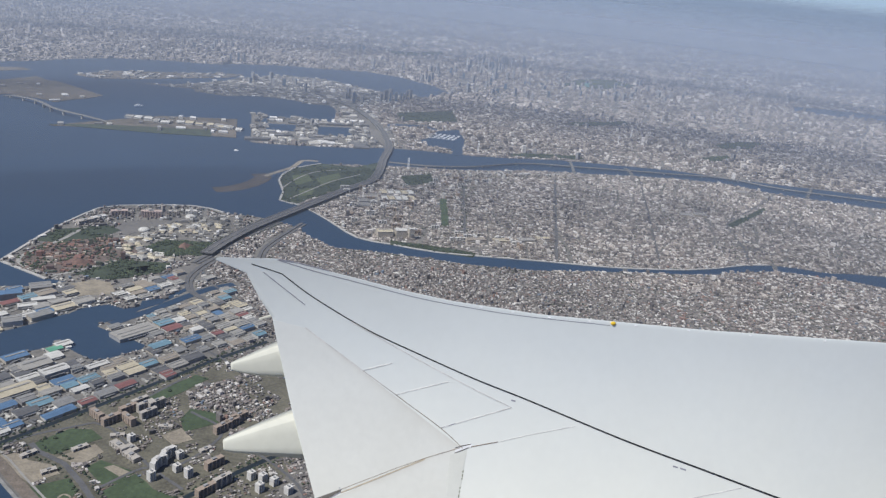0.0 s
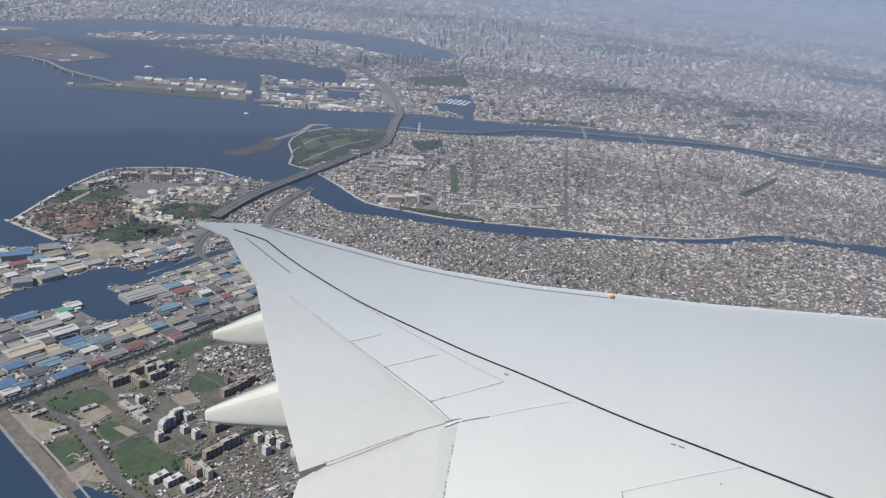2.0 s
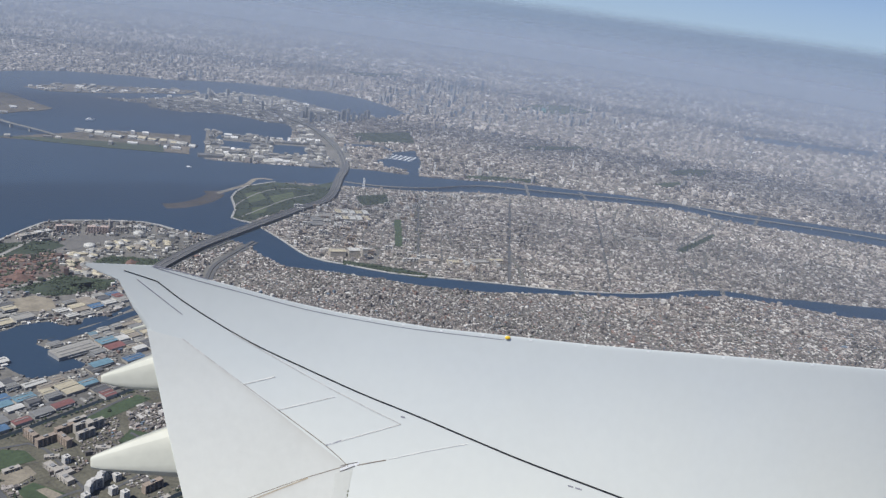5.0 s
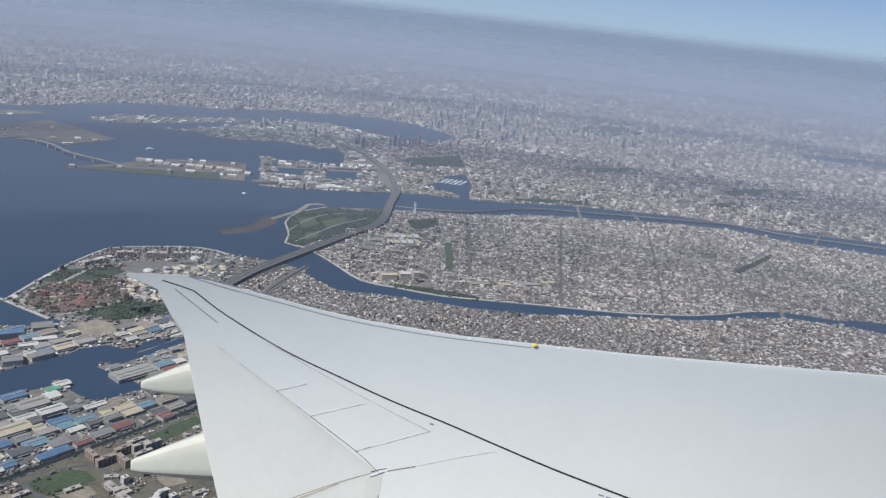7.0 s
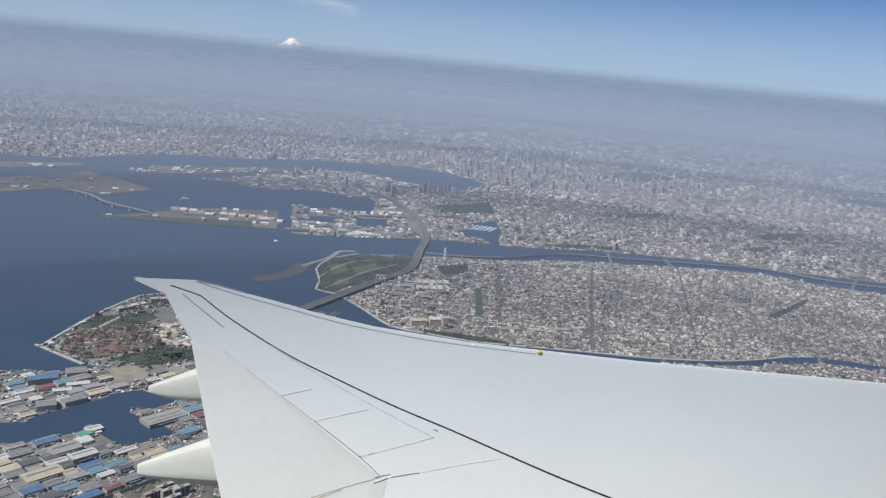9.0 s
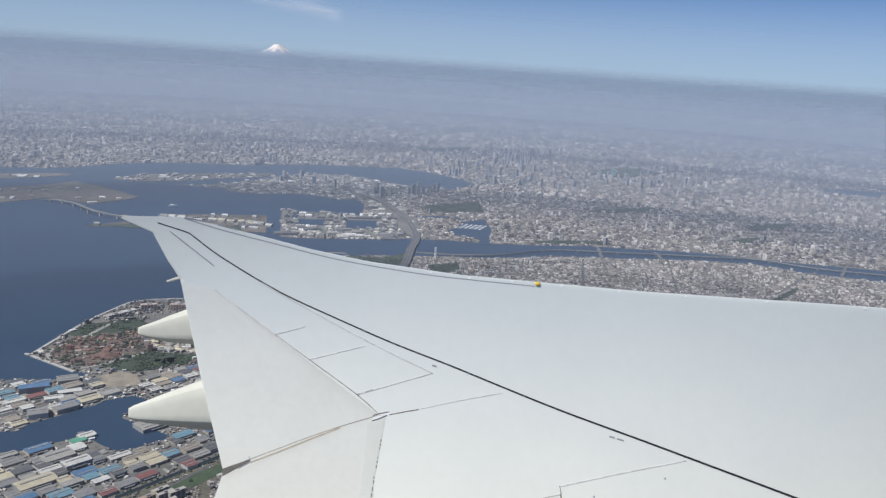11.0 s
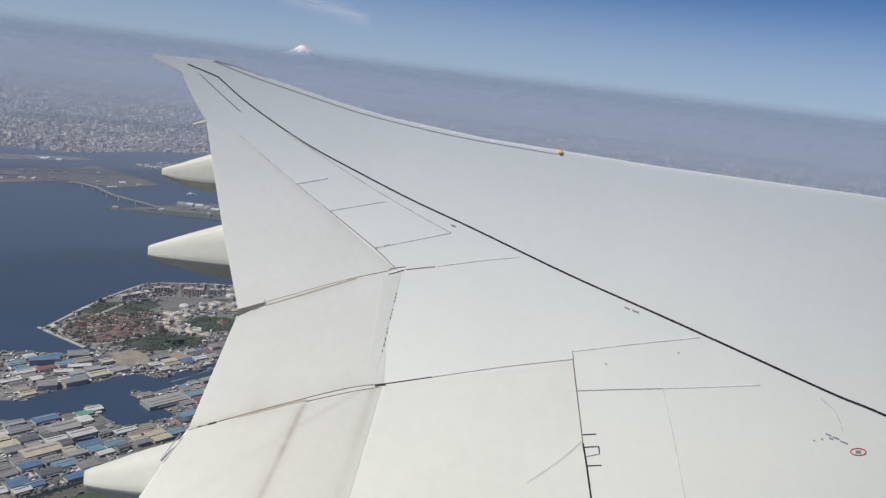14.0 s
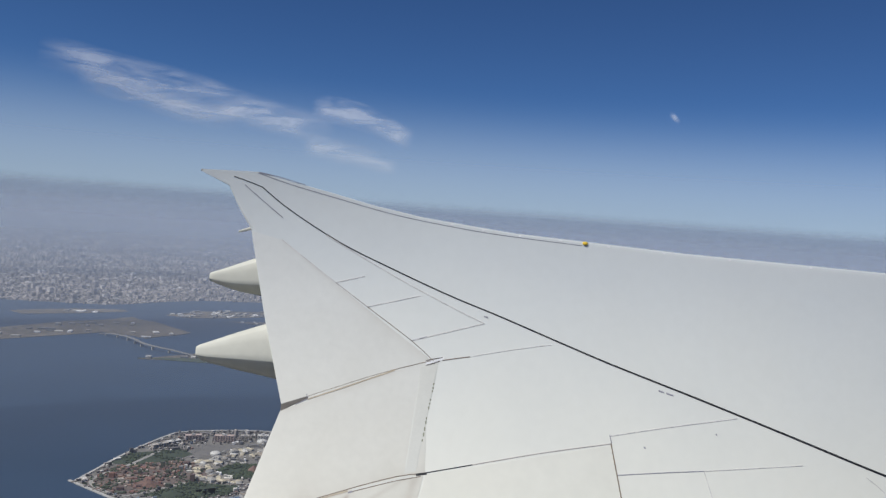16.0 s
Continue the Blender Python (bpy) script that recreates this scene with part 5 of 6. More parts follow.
def town(name, box, spacing, size, height, ang, label, category, m, gable=False, seed=1, keep=0.92, zone=None, streets=(7, 4), tall=0.0, on=None, cell=None, turn=0.35):
    """A town of many small buildings: districts set at angles of their own between avenues, each with its streets."""
    rng = np.random.default_rng(seed)
    x0, x1, y0, y1 = box
    cell = cell or spacing * 34
    nx, ny = max(1, int((x1 - x0) / cell)), max(1, int((y1 - y0) / cell))
    sx, sy = np.meshgrid((np.arange(-1, nx + 1) + 0.5) / nx, (np.arange(-1, ny + 1) + 0.5) / ny)
    sx = x0 + (x1 - x0) * sx.ravel() + rng.uniform(-0.42, 0.42, sx.size) * cell
    sy = y0 + (y1 - y0) * sy.ravel() + rng.uniform(-0.42, 0.42, sy.size) * cell
    got = []
    for ci in range(len(sx)):
        th = ang + rng.uniform(-turn, turn)
        sp, fs, fh, fk = spacing * rng.uniform(0.88, 1.15), rng.uniform(0.92, 1.12), rng.uniform(0.75, 1.45), rng.uniform(0.82, 1.04)
        n = int(2.7 * cell / sp) + 1

        def axis(every):
            steps, i = np.full(n, sp), 0
            while i < n:
                steps[i] += sp * rng.uniform(0.45, 0.95) * (2.2 if rng.random() < 0.15 else 1)
                i += int(rng.integers(max(2, every - 2), every + 3))
            return np.cumsum(steps) - steps.sum() / 2
        gx, gy = np.meshgrid(axis(streets[0]), axis(streets[1]))
        gx, gy = gx.ravel() + rng.uniform(-0.2, 0.2, n * n) * sp, gy.ravel() + rng.uniform(-0.16, 0.16, n * n) * sp
        c, s = math.cos(th), math.sin(th)
        x, y = sx[ci] + c * gx - s * gy, sy[ci] + s * gx + c * gy
        k = (rng.random(n * n) < keep * fk) & (np.hypot(gx, gy) < 1.35 * cell)
        x, y = x[k], y[k]
        near = np.hypot(sx - sx[ci], sy - sy[ci]) < 3.2 * cell
        near[ci] = False
        own = np.hypot(x - sx[ci], y - sy[ci])
        k = np.ones(len(x), bool)
        for qx, qy in zip(sx[near], sy[near]):
            k &= np.hypot(x - qx, y - qy) - own > sp * 0.8
        x, y = warp(x[k], y[k])
        got.append(np.stack([x, y, np.full(len(x), th), np.full(len(x), fs), np.full(len(x), fh)]))
    x, y, th, fs, fh = np.concatenate(got, 1)
    k = (x > x0) & (x < x1) & (y > y0) & (y < y1) & (np.abs(np.degrees(np.arctan2(x, y))) < 44)
    x, y, th, fs, fh = x[k], y[k], th[k], fs[k], fh[k]
    k = free(x, y) if on is None else inside(x, y, on)
    if zone is not None:
        k &= zone(x, y)
    x, y, th, fs, fh = x[k], y[k], th[k], fs[k], fh[k]
    n = len(x)
    u = rng.random(n)
    big, hall = u < tall, u > 0.968
    f = np.where(big, rng.uniform(1.2, 1.9, n), np.where(hall, rng.uniform(1.5, 3.0, n), 1.0))
    lx, ly = size * fs * rng.uniform(0.7, 1.55, n) * f, size * fs * rng.uniform(0.5, 0.95, n) * f
    h = height * fh * rng.lognormal(0, 0.3, n) * np.where(big, rng.uniform(1.5, 3.6, n), 1.0)
    a = th + (rng.random(n) < 0.5) * math.pi / 2 + rng.normal(0, 0.03, n)
    ob = boxes(name, x, y, a, lx, ly, h, 0.0 if on is None else 0.3, m, ridge=np.where(big | hall, 0.02, rng.uniform(0.04, 0.2, n)) * size if gable else None)
    return tagged(ob, label, category, kind="stuff")


def off_sheds(x, y):
    k = np.ones(len(x), bool)
    for zone in ZONES:
        k &= ~inside(x, y, zone)
    for px, py in APT:
        k &= (x - px) ** 2 + (y - py) ** 2 > 4.5
    for lot in LOTS:
        k &= ~inside(x, y, lot)
    k &= inside(x, y, NEAR_HOUSES) | inside(x, y, HOUSES_TWO) | inside(x, y, HOUSES_THREE) | ~((y < 205 - 0.0 * x) & (x < -52)) | (np.sin(x * 0.4) * np.sin(y * 0.33 + 1) > 0.12)
    return k & ~inside(x, y, SEA_PARK) & ~inside(x, y, LAND_PARK) & ~inside(x, y, HALLS)


PORT = PORT_NORTH + PORT_SOUTH[:10]
WORKS = [(-186.5, 584.3), (-122.6, 590.5), (-129.3, 642.6), (-113.4, 655.8), (-82.6, 579.2), (-82.8, 520.7), (-158.2, 492.9)]


def south(x, y):
    """South of the wide river."""
    return y < np.interp(x, [-170, -84, 37, 115, 313, 440], [495, 517, 548, 557, 545, 525]) - 6


def in_zones(x, y):
    k = np.zeros(len(x), bool)
    for zone in ZONES:
        k |= inside(x, y, zone)
    for px, py, r in placed:
        k &= (x - px) ** 2 + (y - py) ** 2 > (r * 1.05) ** 2
    return k


NEAR_HOUSES, HOUSES_TWO, HOUSES_THREE = [(-79.3, 190.2), (-66, 207.9), (-53.5, 182.4), (-65.9, 178.9), (-75.4, 182.1)], [(-85.4, 174.9), (-77.4, 182.8), (-74, 177.8), (-77.2, 167.6), (-82.6, 170.2)], [(-66.0, 154.7), (-46.3, 169.5), (-35.0, 150.0), (-40.0, 124.0), (-58.0, 129.0), (-66.5, 134.5), (-61.4, 144.9)]
SEA_PARK, LAND_PARK = [(-174.2, 264.9), (-172.3, 301), (-142.4, 297.5), (-135, 281.1), (-150.9, 257.3), (-164.9, 256.4)], [(-149.7, 288.6), (-154, 317.5), (-144.7, 330.4), (-114.1, 344.9), (-111.3, 328.7), (-112.4, 297.4), (-124.4, 282.2), (-138.7, 279.6)]
town("houses", (-125, 60, 118, 330), 0.60, 0.54, 0.24, 0.98, "dense low houses with grey and brown roofs", "houses", HOUSES, True, 1, zone=lambda x, y: off_sheds(x, y) & ((x < -30) | (y > 190)), tall=0.05, keep=0.86)
town("houses", (60, 280, 200, 368), 0.84, 0.73, 0.235, 0.55, "dense low houses with grey and brown roofs", "houses", HOUSES, True, 2, tall=0.05)
town("houses", (-95, 45, 325, 520), 1.05, 0.92, 0.30, 0.22, "dense low houses and flats between the rivers", "houses", FLATS, False, 3, tall=0.1, zone=south)
town("houses", (45, 340, 325, 560), 1.1, 0.95, 0.27, -0.12, "dense low houses and flats between the rivers", "houses", FLATS, False, 4, tall=0.09, zone=south)
town("houses", (-215, -95, 118, 350), 1.15, 0.9, 0.5, 0.98, "low sheds and houses on reclaimed land", "houses", HOUSES, True, 5, keep=0.45, zone=off_sheds, tall=0.015)
town("park_buildings", (-190, -130, 250, 310), 1.25, 1.0, 0.42, 0.4, "reddish theme park buildings close together", "park buildings", PARKTOWN, True, 6, keep=0.5, zone=lambda x, y: inside(x, y, SEA_PARK), tall=0.04)
town("park_buildings", (-170, -95, 270, 350), 1.6, 1.5, 0.7, 0.2, "pale theme park halls close together", "park buildings", SHEDS_MAT, True, 7, keep=0.5, zone=lambda x, y: inside(x, y, LAND_PARK) & ~inside(x, y, HALLS), tall=0.02)
town("sheds", (-205, -60, 150, 275), 1.3, 1.0, 0.32, ANG_A, "small pale sheds between the warehouses", "sheds", SHEDS_MAT, True, 31, keep=0.75, zone=in_zones)
town("sheds", (-190, -60, 480, 660), 5.2, 4.3, 0.8, 0.35, "low pale works on reclaimed land", "sheds", SHEDS_MAT, True, 32, keep=0.85, turn=0.05, zone=lambda x, y: inside(x, y, WORKS))
town("city_blocks", (-200, 420, 470, 760), 1.9, 1.55, 0.6, 0.12, "mid-rise concrete blocks of the dense city", "buildings", FLATS, False, 8, tall=0.14, zone=lambda x, y: ~inside(x, y, WORKS) & ~inside(x, y, PORT) & ~south(x, y))
town("city_blocks", (-1150, 900, 640, 1300), 3.3, 2.5, 1.0, -0.2, "mid-rise concrete blocks of the dense city", "buildings", BLOCKS, False, 9, tall=0.12, zone=lambda x, y: ((y > 750) | (x < -380)) & ~inside(x, y, PORT))
town("sheds", (-310, -70, 630, 800), 3.7, 3.0, 0.7, 0.3, "low pale port sheds and yards on reclaimed land", "sheds", SHEDS_MAT, False, 33, keep=0.75, turn=0.12, tall=0.07, zone=lambda x, y: inside(x, y, PORT))
town("far_city", (-2000, 2000, 1280, 2200), 8.6, 5.4, 1.35, 0.3, "far city blocks fading in haze", "buildings", BLOCKS, False, 10, tall=0.10, keep=0.8)
town("far_city", (-2900, 2900, 2150, 3250), 15.0, 9.0, 2.4, 0.1, "far city blocks fading in haze", "buildings", BLOCKS, False, 11, tall=0.12, keep=0.8)
for i, isl in enumerate(ISLANDS):
    q = np.array(isl)
    town("port_sheds", (q[:, 0].min(), q[:, 0].max(), q[:, 1].min(), q[:, 1].max()), 6.5, 4.5, 0.8, 0.35, "pale port sheds on a reclaimed island", "port sheds", SHEDS_MAT, False, 20 + i, keep=(0.22, 0.85, 0.3, 0.4)[i], on=isl)


# ---- towers of the centre ----
def tower(x, y, w, d, h, a, m, label):
    top = tagged(new("office_tower"), label, "tower", "city towers")
    top.matrix_basis = pose(x, y, 0.0, 0, 0, math.degrees(a))
    part("body", hull([(-w / 2, -d / 2), (w / 2, -d / 2), (w / 2, d / 2), (-w / 2, d / 2)], 0, h, m, "body"), top)
    part("crown", hull([(-w * 0.32, -d * 0.32), (w * 0.32, -d * 0.32), (w * 0.32, d * 0.32), (-w * 0.32, d * 0.32)], h, h * 1.06, WALL_MATS[2], "crown"), top)
    for s in (-1, 1):
        part("corner_fin", hull([(s * w * 0.5 - 0.15, -d * 0.52), (s * w * 0.5 + 0.15, -d * 0.52), (s * w * 0.5 + 0.15, d * 0.52), (s * w * 0.5 - 0.15, d * 0.52)], 0, h * 1.01, WALL_MATS[2], "corner_fin"), top)


T_GLASS, T_PALE, T_BLUE, T_TEAL = (mat("tower_" + n, c, r, var=0.15, scale=0.5) for n, c, r in (("glass", (0.09, 0.115, 0.145), 0.35), ("pale", (0.46, 0.45, 0.44), 0.8), ("blue", (0.08, 0.125, 0.185), 0.4), ("teal", (0.16, 0.33, 0.32), 0.5)))
rt = np.random.default_rng(5)
for pts, n, spread, hh in (([(-37.1, 1117.5), (-27.1, 1055.8), (-18.4, 1137.4), (-39.5, 1010.9), (-9.6, 1087.4), (-20.6, 968.9)], 30, 26, 13.0), ([(59.5, 910), (74.3, 946.3), (89.3, 974.3), (104.2, 956.4), (120.8, 960.3), (130.3, 958.3), (142.6, 954)], 50, 44, 7.0), ([(-123.7, 690), (-97.8, 712), (-109.1, 700), (-104.4, 722), (-88, 730)], 16, 9, 9.0), ([(-69, 962.2), (-17.2, 1019.9), (-12, 842.8), (-55.6, 812), (-40, 900)], 46, 38, 9.0), ([(-341.3, 937), (-332.8, 971.5), (-280.9, 856.7), (-232.1, 741.3), (-209.5, 719.5), (-203.1, 1090.7), (-120.6, 1104)], 34, 30, 8.0)):
    for i in range(n):
        px, py = pts[i % len(pts)]
        x, y = px + rt.normal(0, spread) * (i >= len(pts)), py + rt.normal(0, spread) * (i >= len(pts))
        if not inside(np.array([x]), np.array([y]), SEA)[0]:
            m = (T_GLASS, T_BLUE, T_BLUE, T_PALE, T_GLASS)[rt.integers(5)]
            tower(x, y, rt.uniform(1.8, 3.4), rt.uniform(1.8, 3.2), hh * rt.uniform(0.5, 1.15), rt.uniform(0, 1.5), m, "tall office tower in the hazy city centre")
tower(*[(59.5, 910), (74.3, 946.3), (89.3, 974.3), (104.2, 956.4), (120.8, 960.3), (130.3, 958.3), (142.6, 954)][2], 6, 3, 6.0, 0.1, T_TEAL, "green-glazed tower in the hazy city centre")
for i in range(110):
    r, a = rt.uniform(520, 1500), radians(rt.uniform(-14, 30))
    x, y = r * math.sin(a), r * math.cos(a)
    if free(np.array([x]), np.array([y]))[0]:
        tower(x, y, rt.uniform(1.4, 2.6), rt.uniform(1.4, 2.4), rt.uniform(2.2, 5.0), rt.uniform(0, 1.5), T_PALE if rt.random() < 0.7 else T_GLASS, "slender residential tower among low blocks")


# ---- trees ----
def clumps(name, x, y, r, label, seed, z=0.05):
    """Uneven leafy clumps."""
    rng = np.random.default_rng(seed)
    base = np.array([(0, 0, 1.0), (0.9, 0, 0.45), (0.2, 0.9, 0.5), (-0.8, 0.4, 0.4), (-0.6, -0.75, 0.5), (0.45, -0.8, 0.45), (0.55, 0.1, 0), (-0.2, 0.5, 0), (-0.3, -0.5, 0)])
    tri = np.array([(0, 1, 2), (0, 2, 3), (0, 3, 4), (0, 4, 5), (0, 5, 1), (1, 6, 2), (2, 6, 7), (2, 7, 3), (3, 7, 8), (3, 8, 4), (4, 8, 5), (5, 8, 6), (5, 6, 1)])
    n = len(x)
    V = base[None] * (1 + rng.uniform(-0.3, 0.3, (n, 9, 3))) * r[:, None, None]
    V += np.stack([x, y, np.full(n, z)], 1)[:, None]
    F = (np.arange(n)[:, None, None] * 9 + tri[None]).reshape(-1, 3)
    me = bpy.data.meshes.new(name)
    me.vertices.add(n * 9)
    me.vertices.foreach_set("co", V.astype(np.float32).ravel())
    me.loops.add(F.size)
    me.loops.foreach_set("vertex_index", F.astype(np.int32).ravel())
    me.polygons.add(len(F))
    me.polygons.foreach_set("loop_start", np.arange(0, F.size, 3).astype(np.int32))
    me.update(calc_edges=True)
    me.validate()
    me.shade_flat()
    me.materials.append(LEAF)
    return tagged(new(name, me), label, "trees", kind="stuff")


LEAF = mat("foliage", (0.05, 0.07, 0.035), 0.95, var=0.3, scale=1.0, island=[(0.0, (0.03, 0.043, 0.028)), (0.4, (0.042, 0.06, 0.034)), (0.75, (0.062, 0.08, 0.045))])
rr = np.random.default_rng(3)
for poly, num, thin in [(PARK, 2100, 0.42), (FOREST, 1900, 0.62), (SEA_PARK, 900, 0.45), (GROVE_PARK, 420, 0.4), (GARDENS, 900, 0.5), ([(-136.3, 264.1), (-133.7, 269.6), (-127.9, 274.8), (-124.1, 272), (-126.9, 266.5), (-132.3, 262.3)], 260, 0.5), (MARSH, 1700, 0.6), (RIVER_WOOD, 900, 0.7)] + [(g, 40, 0.0) for g in GREENS[:7]] + [(g, 260, 0.75) for g in GREENS[7:]]:
    q = np.array(poly)
    x, y = rr.uniform(q[:, 0].min(), q[:, 0].max(), num), rr.uniform(q[:, 1].min(), q[:, 1].max(), num)
    k = inside(x, y, poly) & (np.sin(x * 0.35) * np.sin(y * 0.29 + 1) + rr.normal(0, 0.4, num) < thin * 1.6 - 0.8)
    for water in BASINS[2:4] + PARK_LAWNS:
        k &= ~inside(x, y, water)
    clumps("trees", x[k], y[k], rr.uniform(0.35, 0.8, k.sum()), "dark green trees grown close together", 1)
for poly, size in zip(WOODS, (2.6, 1.3, 1.2, 2.2, 1.6)):
    q = np.array(poly)
    num = int(np.ptp(q[:, 0]) * np.ptp(q[:, 1]) / size ** 2 * 1.1)
    x, y = rr.uniform(q[:, 0].min(), q[:, 0].max(), num), rr.uniform(q[:, 1].min(), q[:, 1].max(), num)
    k = inside(x, y, poly)
    clumps("trees", x[k], y[k], rr.uniform(0.6, 1.1, k.sum()) * size, "dark wooded park among city blocks", 6)
x, y = rr.uniform(-210, 280, 30000), rr.uniform(120, 520, 30000)
k = free(x, y) & (np.sin(x * 0.11 + 1) * np.sin(y * 0.083) + 0.5 * np.sin(x * 0.37) * np.sin(y * 0.31) > 0.35) & off_sheds(x, y)
clumps("trees", x[k], y[k], rr.uniform(0.2, 0.5, k.sum()), "scattered street and garden trees", 2)
for pts, d in ((CANALS[0], 1.3), (CANALS[1], 1.4), (ROADS[4], 1.9), (HIGHWAY[:5], 4.8), (RIVER_NEAR[6:14], -1.6), (RIVER_WIDE[16:26], 1.6), (ROADS[1], 1.2)):
    p = curve(pts, 0.8)
    g = np.gradient(p, axis=0)
    g /= np.linalg.norm(g, axis=1)[:, None]
    for s in (-1, 1):
        q = p + np.stack([-g[:, 1], g[:, 0]], 1) * d * s + rr.normal(0, 0.25, p.shape)
        k = ~inside(q[:, 0], q[:, 1], SEA) & (rr.random(len(q)) < 0.7)
        clumps("trees", q[k, 0], q[k, 1], rr.uniform(0.25, 0.5, k.sum()), "line of trees along the bank", 4)


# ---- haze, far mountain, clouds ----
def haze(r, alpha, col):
    """A tinted sheet imitating smog: most light passes, the rest is scattered; it thins out at its top."""
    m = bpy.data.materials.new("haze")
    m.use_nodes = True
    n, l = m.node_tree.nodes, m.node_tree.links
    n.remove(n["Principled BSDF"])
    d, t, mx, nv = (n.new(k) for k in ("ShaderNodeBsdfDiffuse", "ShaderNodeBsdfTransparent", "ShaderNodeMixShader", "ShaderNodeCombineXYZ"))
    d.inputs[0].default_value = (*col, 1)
    # smog scatters alike at all sides, so an up-facing normal evens its brightness
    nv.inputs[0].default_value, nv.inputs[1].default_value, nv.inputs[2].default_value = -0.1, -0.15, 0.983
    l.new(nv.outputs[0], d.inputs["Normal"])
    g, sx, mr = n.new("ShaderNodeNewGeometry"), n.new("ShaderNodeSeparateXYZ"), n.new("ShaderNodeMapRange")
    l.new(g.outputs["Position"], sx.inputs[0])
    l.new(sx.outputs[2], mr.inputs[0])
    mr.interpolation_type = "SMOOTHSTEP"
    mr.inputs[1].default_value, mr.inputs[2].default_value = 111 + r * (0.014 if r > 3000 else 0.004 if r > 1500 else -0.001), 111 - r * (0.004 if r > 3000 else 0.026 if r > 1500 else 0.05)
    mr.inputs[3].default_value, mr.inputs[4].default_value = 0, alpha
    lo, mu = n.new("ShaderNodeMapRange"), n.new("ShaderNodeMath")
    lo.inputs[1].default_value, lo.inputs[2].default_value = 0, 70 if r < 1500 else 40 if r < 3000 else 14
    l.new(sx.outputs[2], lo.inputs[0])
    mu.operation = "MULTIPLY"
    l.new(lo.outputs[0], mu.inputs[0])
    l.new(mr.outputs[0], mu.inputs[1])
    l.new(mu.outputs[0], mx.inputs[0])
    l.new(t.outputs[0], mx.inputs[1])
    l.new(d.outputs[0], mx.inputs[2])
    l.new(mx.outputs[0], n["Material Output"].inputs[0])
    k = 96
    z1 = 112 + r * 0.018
    # the sheet leans outward so that the sun lights it alike all round
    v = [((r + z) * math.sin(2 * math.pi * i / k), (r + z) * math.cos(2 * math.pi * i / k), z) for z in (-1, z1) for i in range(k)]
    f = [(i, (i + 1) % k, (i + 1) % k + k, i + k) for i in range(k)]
    return tagged(new("haze", mesh_of("haze", v, f, m, True)), "tinted see-through sheet imitating bluish haze over the far city", "haze", kind="structure")


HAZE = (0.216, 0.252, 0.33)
# added rings of sheets; the haze's colour is set by their distance
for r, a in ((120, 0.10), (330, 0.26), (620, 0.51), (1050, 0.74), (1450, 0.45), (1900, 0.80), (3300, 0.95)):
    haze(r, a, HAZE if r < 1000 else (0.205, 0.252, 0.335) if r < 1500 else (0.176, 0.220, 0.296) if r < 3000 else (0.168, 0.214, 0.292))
# added sheet that tints the low sky as pale upper haze, thinning into the blue
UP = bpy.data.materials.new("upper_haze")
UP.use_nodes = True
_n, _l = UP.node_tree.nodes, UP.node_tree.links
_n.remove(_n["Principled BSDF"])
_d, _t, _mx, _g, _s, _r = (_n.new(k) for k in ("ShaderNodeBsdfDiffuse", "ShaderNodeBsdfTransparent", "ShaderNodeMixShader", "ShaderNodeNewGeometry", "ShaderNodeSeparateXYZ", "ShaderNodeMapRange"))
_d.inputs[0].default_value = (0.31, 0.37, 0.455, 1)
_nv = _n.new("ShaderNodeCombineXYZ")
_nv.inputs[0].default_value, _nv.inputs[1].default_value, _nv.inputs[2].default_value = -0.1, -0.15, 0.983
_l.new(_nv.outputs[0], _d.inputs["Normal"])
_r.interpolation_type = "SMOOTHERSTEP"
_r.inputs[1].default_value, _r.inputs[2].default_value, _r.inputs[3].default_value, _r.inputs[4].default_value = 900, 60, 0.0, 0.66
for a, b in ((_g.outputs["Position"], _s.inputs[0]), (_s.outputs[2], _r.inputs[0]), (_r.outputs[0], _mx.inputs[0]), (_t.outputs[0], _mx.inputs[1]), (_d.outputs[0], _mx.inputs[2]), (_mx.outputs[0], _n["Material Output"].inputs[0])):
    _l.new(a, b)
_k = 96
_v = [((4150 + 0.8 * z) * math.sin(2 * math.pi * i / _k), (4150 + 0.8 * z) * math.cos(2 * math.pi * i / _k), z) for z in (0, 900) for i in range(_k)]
tagged(new("haze", mesh_of("haze", _v, [(i, (i + 1) % _k, (i + 1) % _k + _k, i + _k) for i in range(_k)], UP, True)), "tinted see-through sheet imitating pale haze below the blue sky", "haze", kind="structure")
SNOW, SLOPE = mat("snow", (0.66, 0.59, 0.58), 0.8, var=0.08, scale=0.02), mat("hazy_slope", (0.30, 0.34, 0.42), 0.9, var=0.1, scale=0.02)
mountain("far_mountain", -1290, 3935, 400, 164, SLOPE, 9, "distant snow-capped cone of a volcano above the haze", "mountain", SNOW)


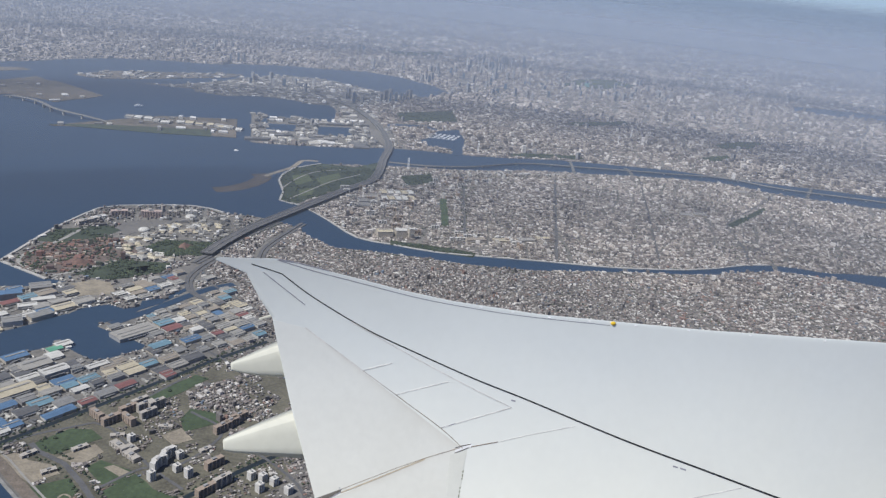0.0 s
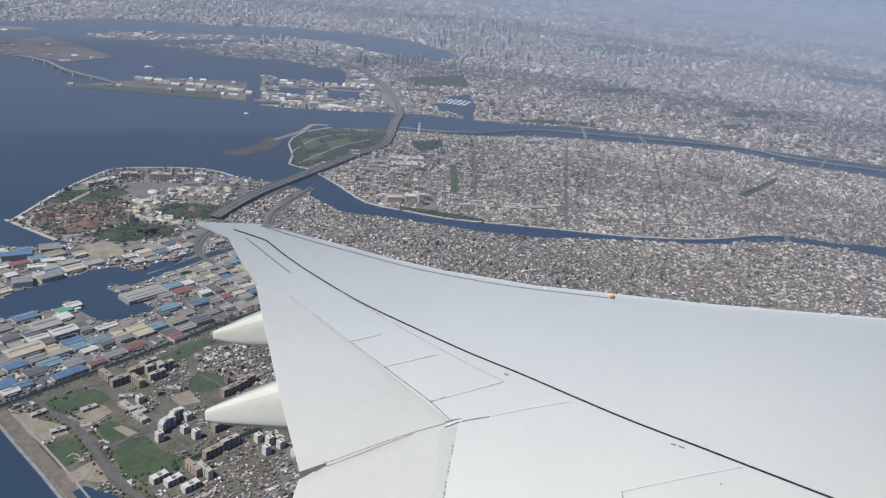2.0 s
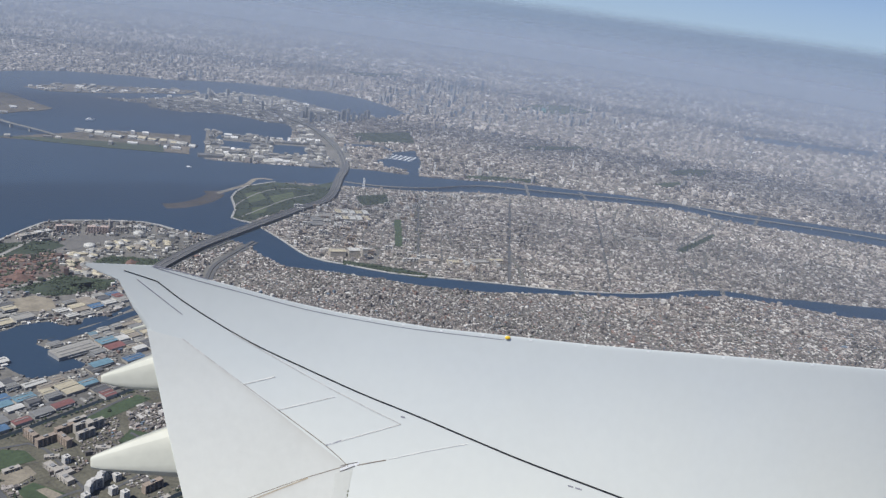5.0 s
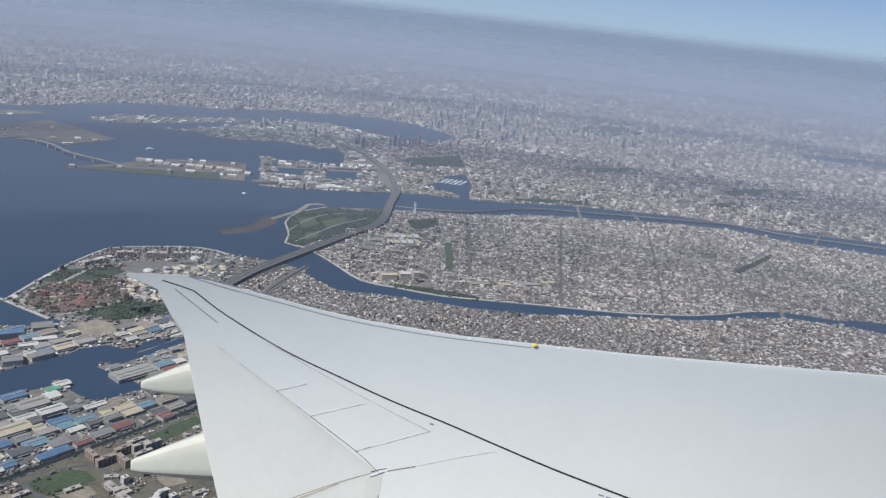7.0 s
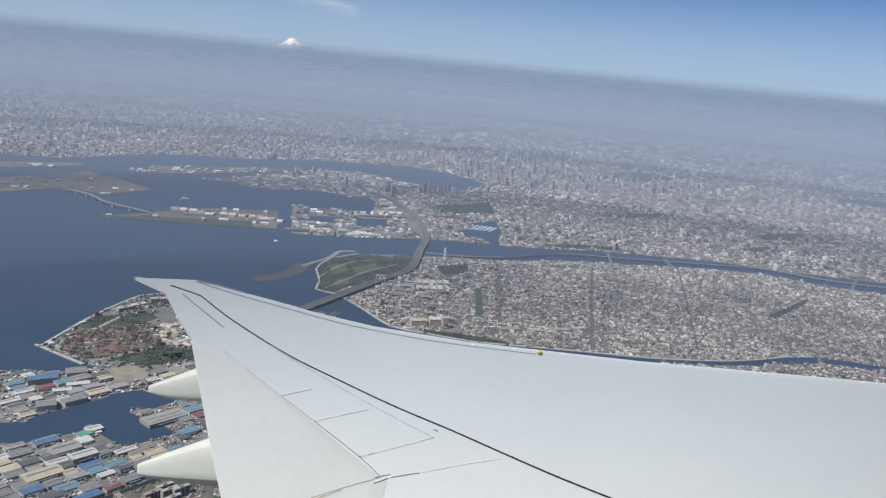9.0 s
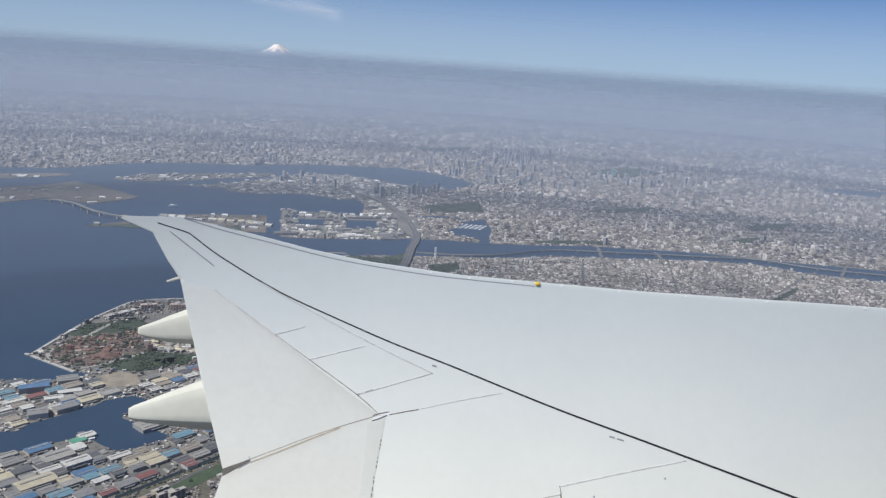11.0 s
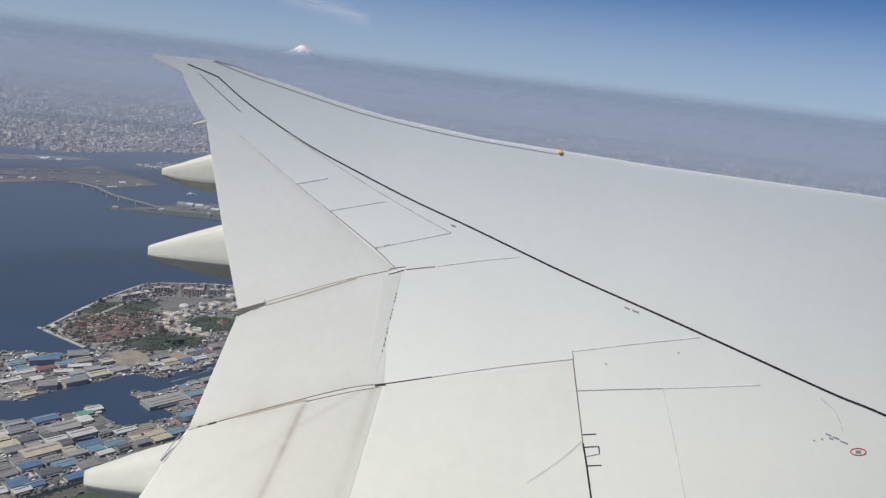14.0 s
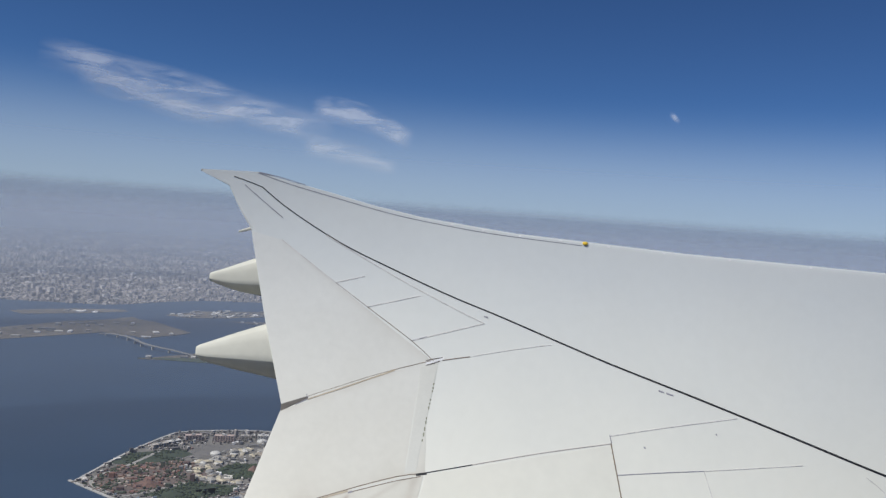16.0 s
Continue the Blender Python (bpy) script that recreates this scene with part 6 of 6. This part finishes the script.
def cloud(name, path, w, label):
    """A long streak of thin cloud, one soft layer that thins out at its rim and ends."""
    p = curve(path, 40)
    n, m = len(p), 13
    v, f, dense = [], [], []
    for i in range(n):
        t = i / (n - 1)
        out = p[i] * [1, 1, 0] / np.hypot(p[i, 0], p[i, 1])
        up = (out * 0.6 + np.array([0.1, 0.0, 1.0])) * w * (0.55 + 0.45 * math.sin(math.pi * (0.12 + 0.76 * t)))
        for j in range(m):
            s = 2 * j / (m - 1) - 1
            v.append(p[i] + up * s / 2 + np.array([0, -12 * (1 - s * s), 9 * math.sin(i * 0.35 + s)]))
            dense.append((1 - s * s) ** 1.3 * min(1, 7 * t, 8 * (1 - t)))
    f = [(i * m + j, i * m + j + 1, i * m + m + j + 1, i * m + m + j) for i in range(n - 1) for j in range(m - 1)]
    me = mesh_of(name, v, f, CLOUD, True)
    me.attributes.new("wisp", "FLOAT", "POINT").data.foreach_set("value", np.array(dense, np.float32))
    return tagged(new(name, me), label, "cloud")


CLOUD = bpy.data.materials.new("cloud")
CLOUD.use_nodes = True
_n, _l = CLOUD.node_tree.nodes, CLOUD.node_tree.links
_p = _n["Principled BSDF"]
_p.inputs["Base Color"].default_value, _p.inputs["Roughness"].default_value, _p.inputs["Specular IOR Level"].default_value = (0.85, 0.86, 0.9, 1), 1.0, 0.0
_g, _x, _m = _n.new("ShaderNodeNewGeometry"), _n.new("ShaderNodeTexNoise"), _n.new("ShaderNodeMapRange")
_mp = _n.new("ShaderNodeMapping")
_mp.inputs["Rotation"].default_value = (0, radians(14), radians(28))
_mp.inputs["Scale"].default_value = (0.0045, 0.0045, 0.02)
_x.inputs["Scale"].default_value, _x.inputs["Detail"].default_value, _x.inputs["Distortion"].default_value = 1.0, 9, 0.6
_m.interpolation_type = "SMOOTHSTEP"
_m.inputs[1].default_value, _m.inputs[2].default_value, _m.inputs[3].default_value, _m.inputs[4].default_value = 0.20, 0.78, 0.0, 0.55
_l.new(_g.outputs["Position"], _mp.inputs[0])
_l.new(_mp.outputs[0], _x.inputs["Vector"])
_l.new(_x.outputs[0], _m.inputs[0])
_at, _mu = _n.new("ShaderNodeAttribute"), _n.new("ShaderNodeMath")
_at.attribute_name, _mu.operation = "wisp", "MULTIPLY"
_l.new(_m.outputs[0], _mu.inputs[0])
_l.new(_at.outputs["Fac"], _mu.inputs[1])
_l.new(_mu.outputs[0], _p.inputs["Alpha"])
cloud("cloud", [(-2864, 3788, 797), (-2647, 3943, 763), (-2358, 4122, 706), (-2037, 4289, 618), (-1751, 4414, 573), (-1479, 4512, 527)], 250, "long thin streak of white cirrus")
cloud("cloud", [(-2710, 3899, 690), (-2428, 4081, 628), (-2170, 4224, 580), (-1949, 4330, 548)], 190, "thin streak of white cirrus")
cloud("cloud", [(-1610, 4467, 663), (-1332, 4558, 620), (-1047, 4631, 519)], 190, "thin streak of white cirrus")
cloud("cloud", [(-1653, 4451, 435), (-1378, 4544, 406), (-1122, 4614, 350)], 170, "thin faint streak of white cirrus")
cloud("cloud", [(380, 4733, 757), (410, 4730, 734), (443, 4727, 702)], 40, "small lone wisp of white cloud")
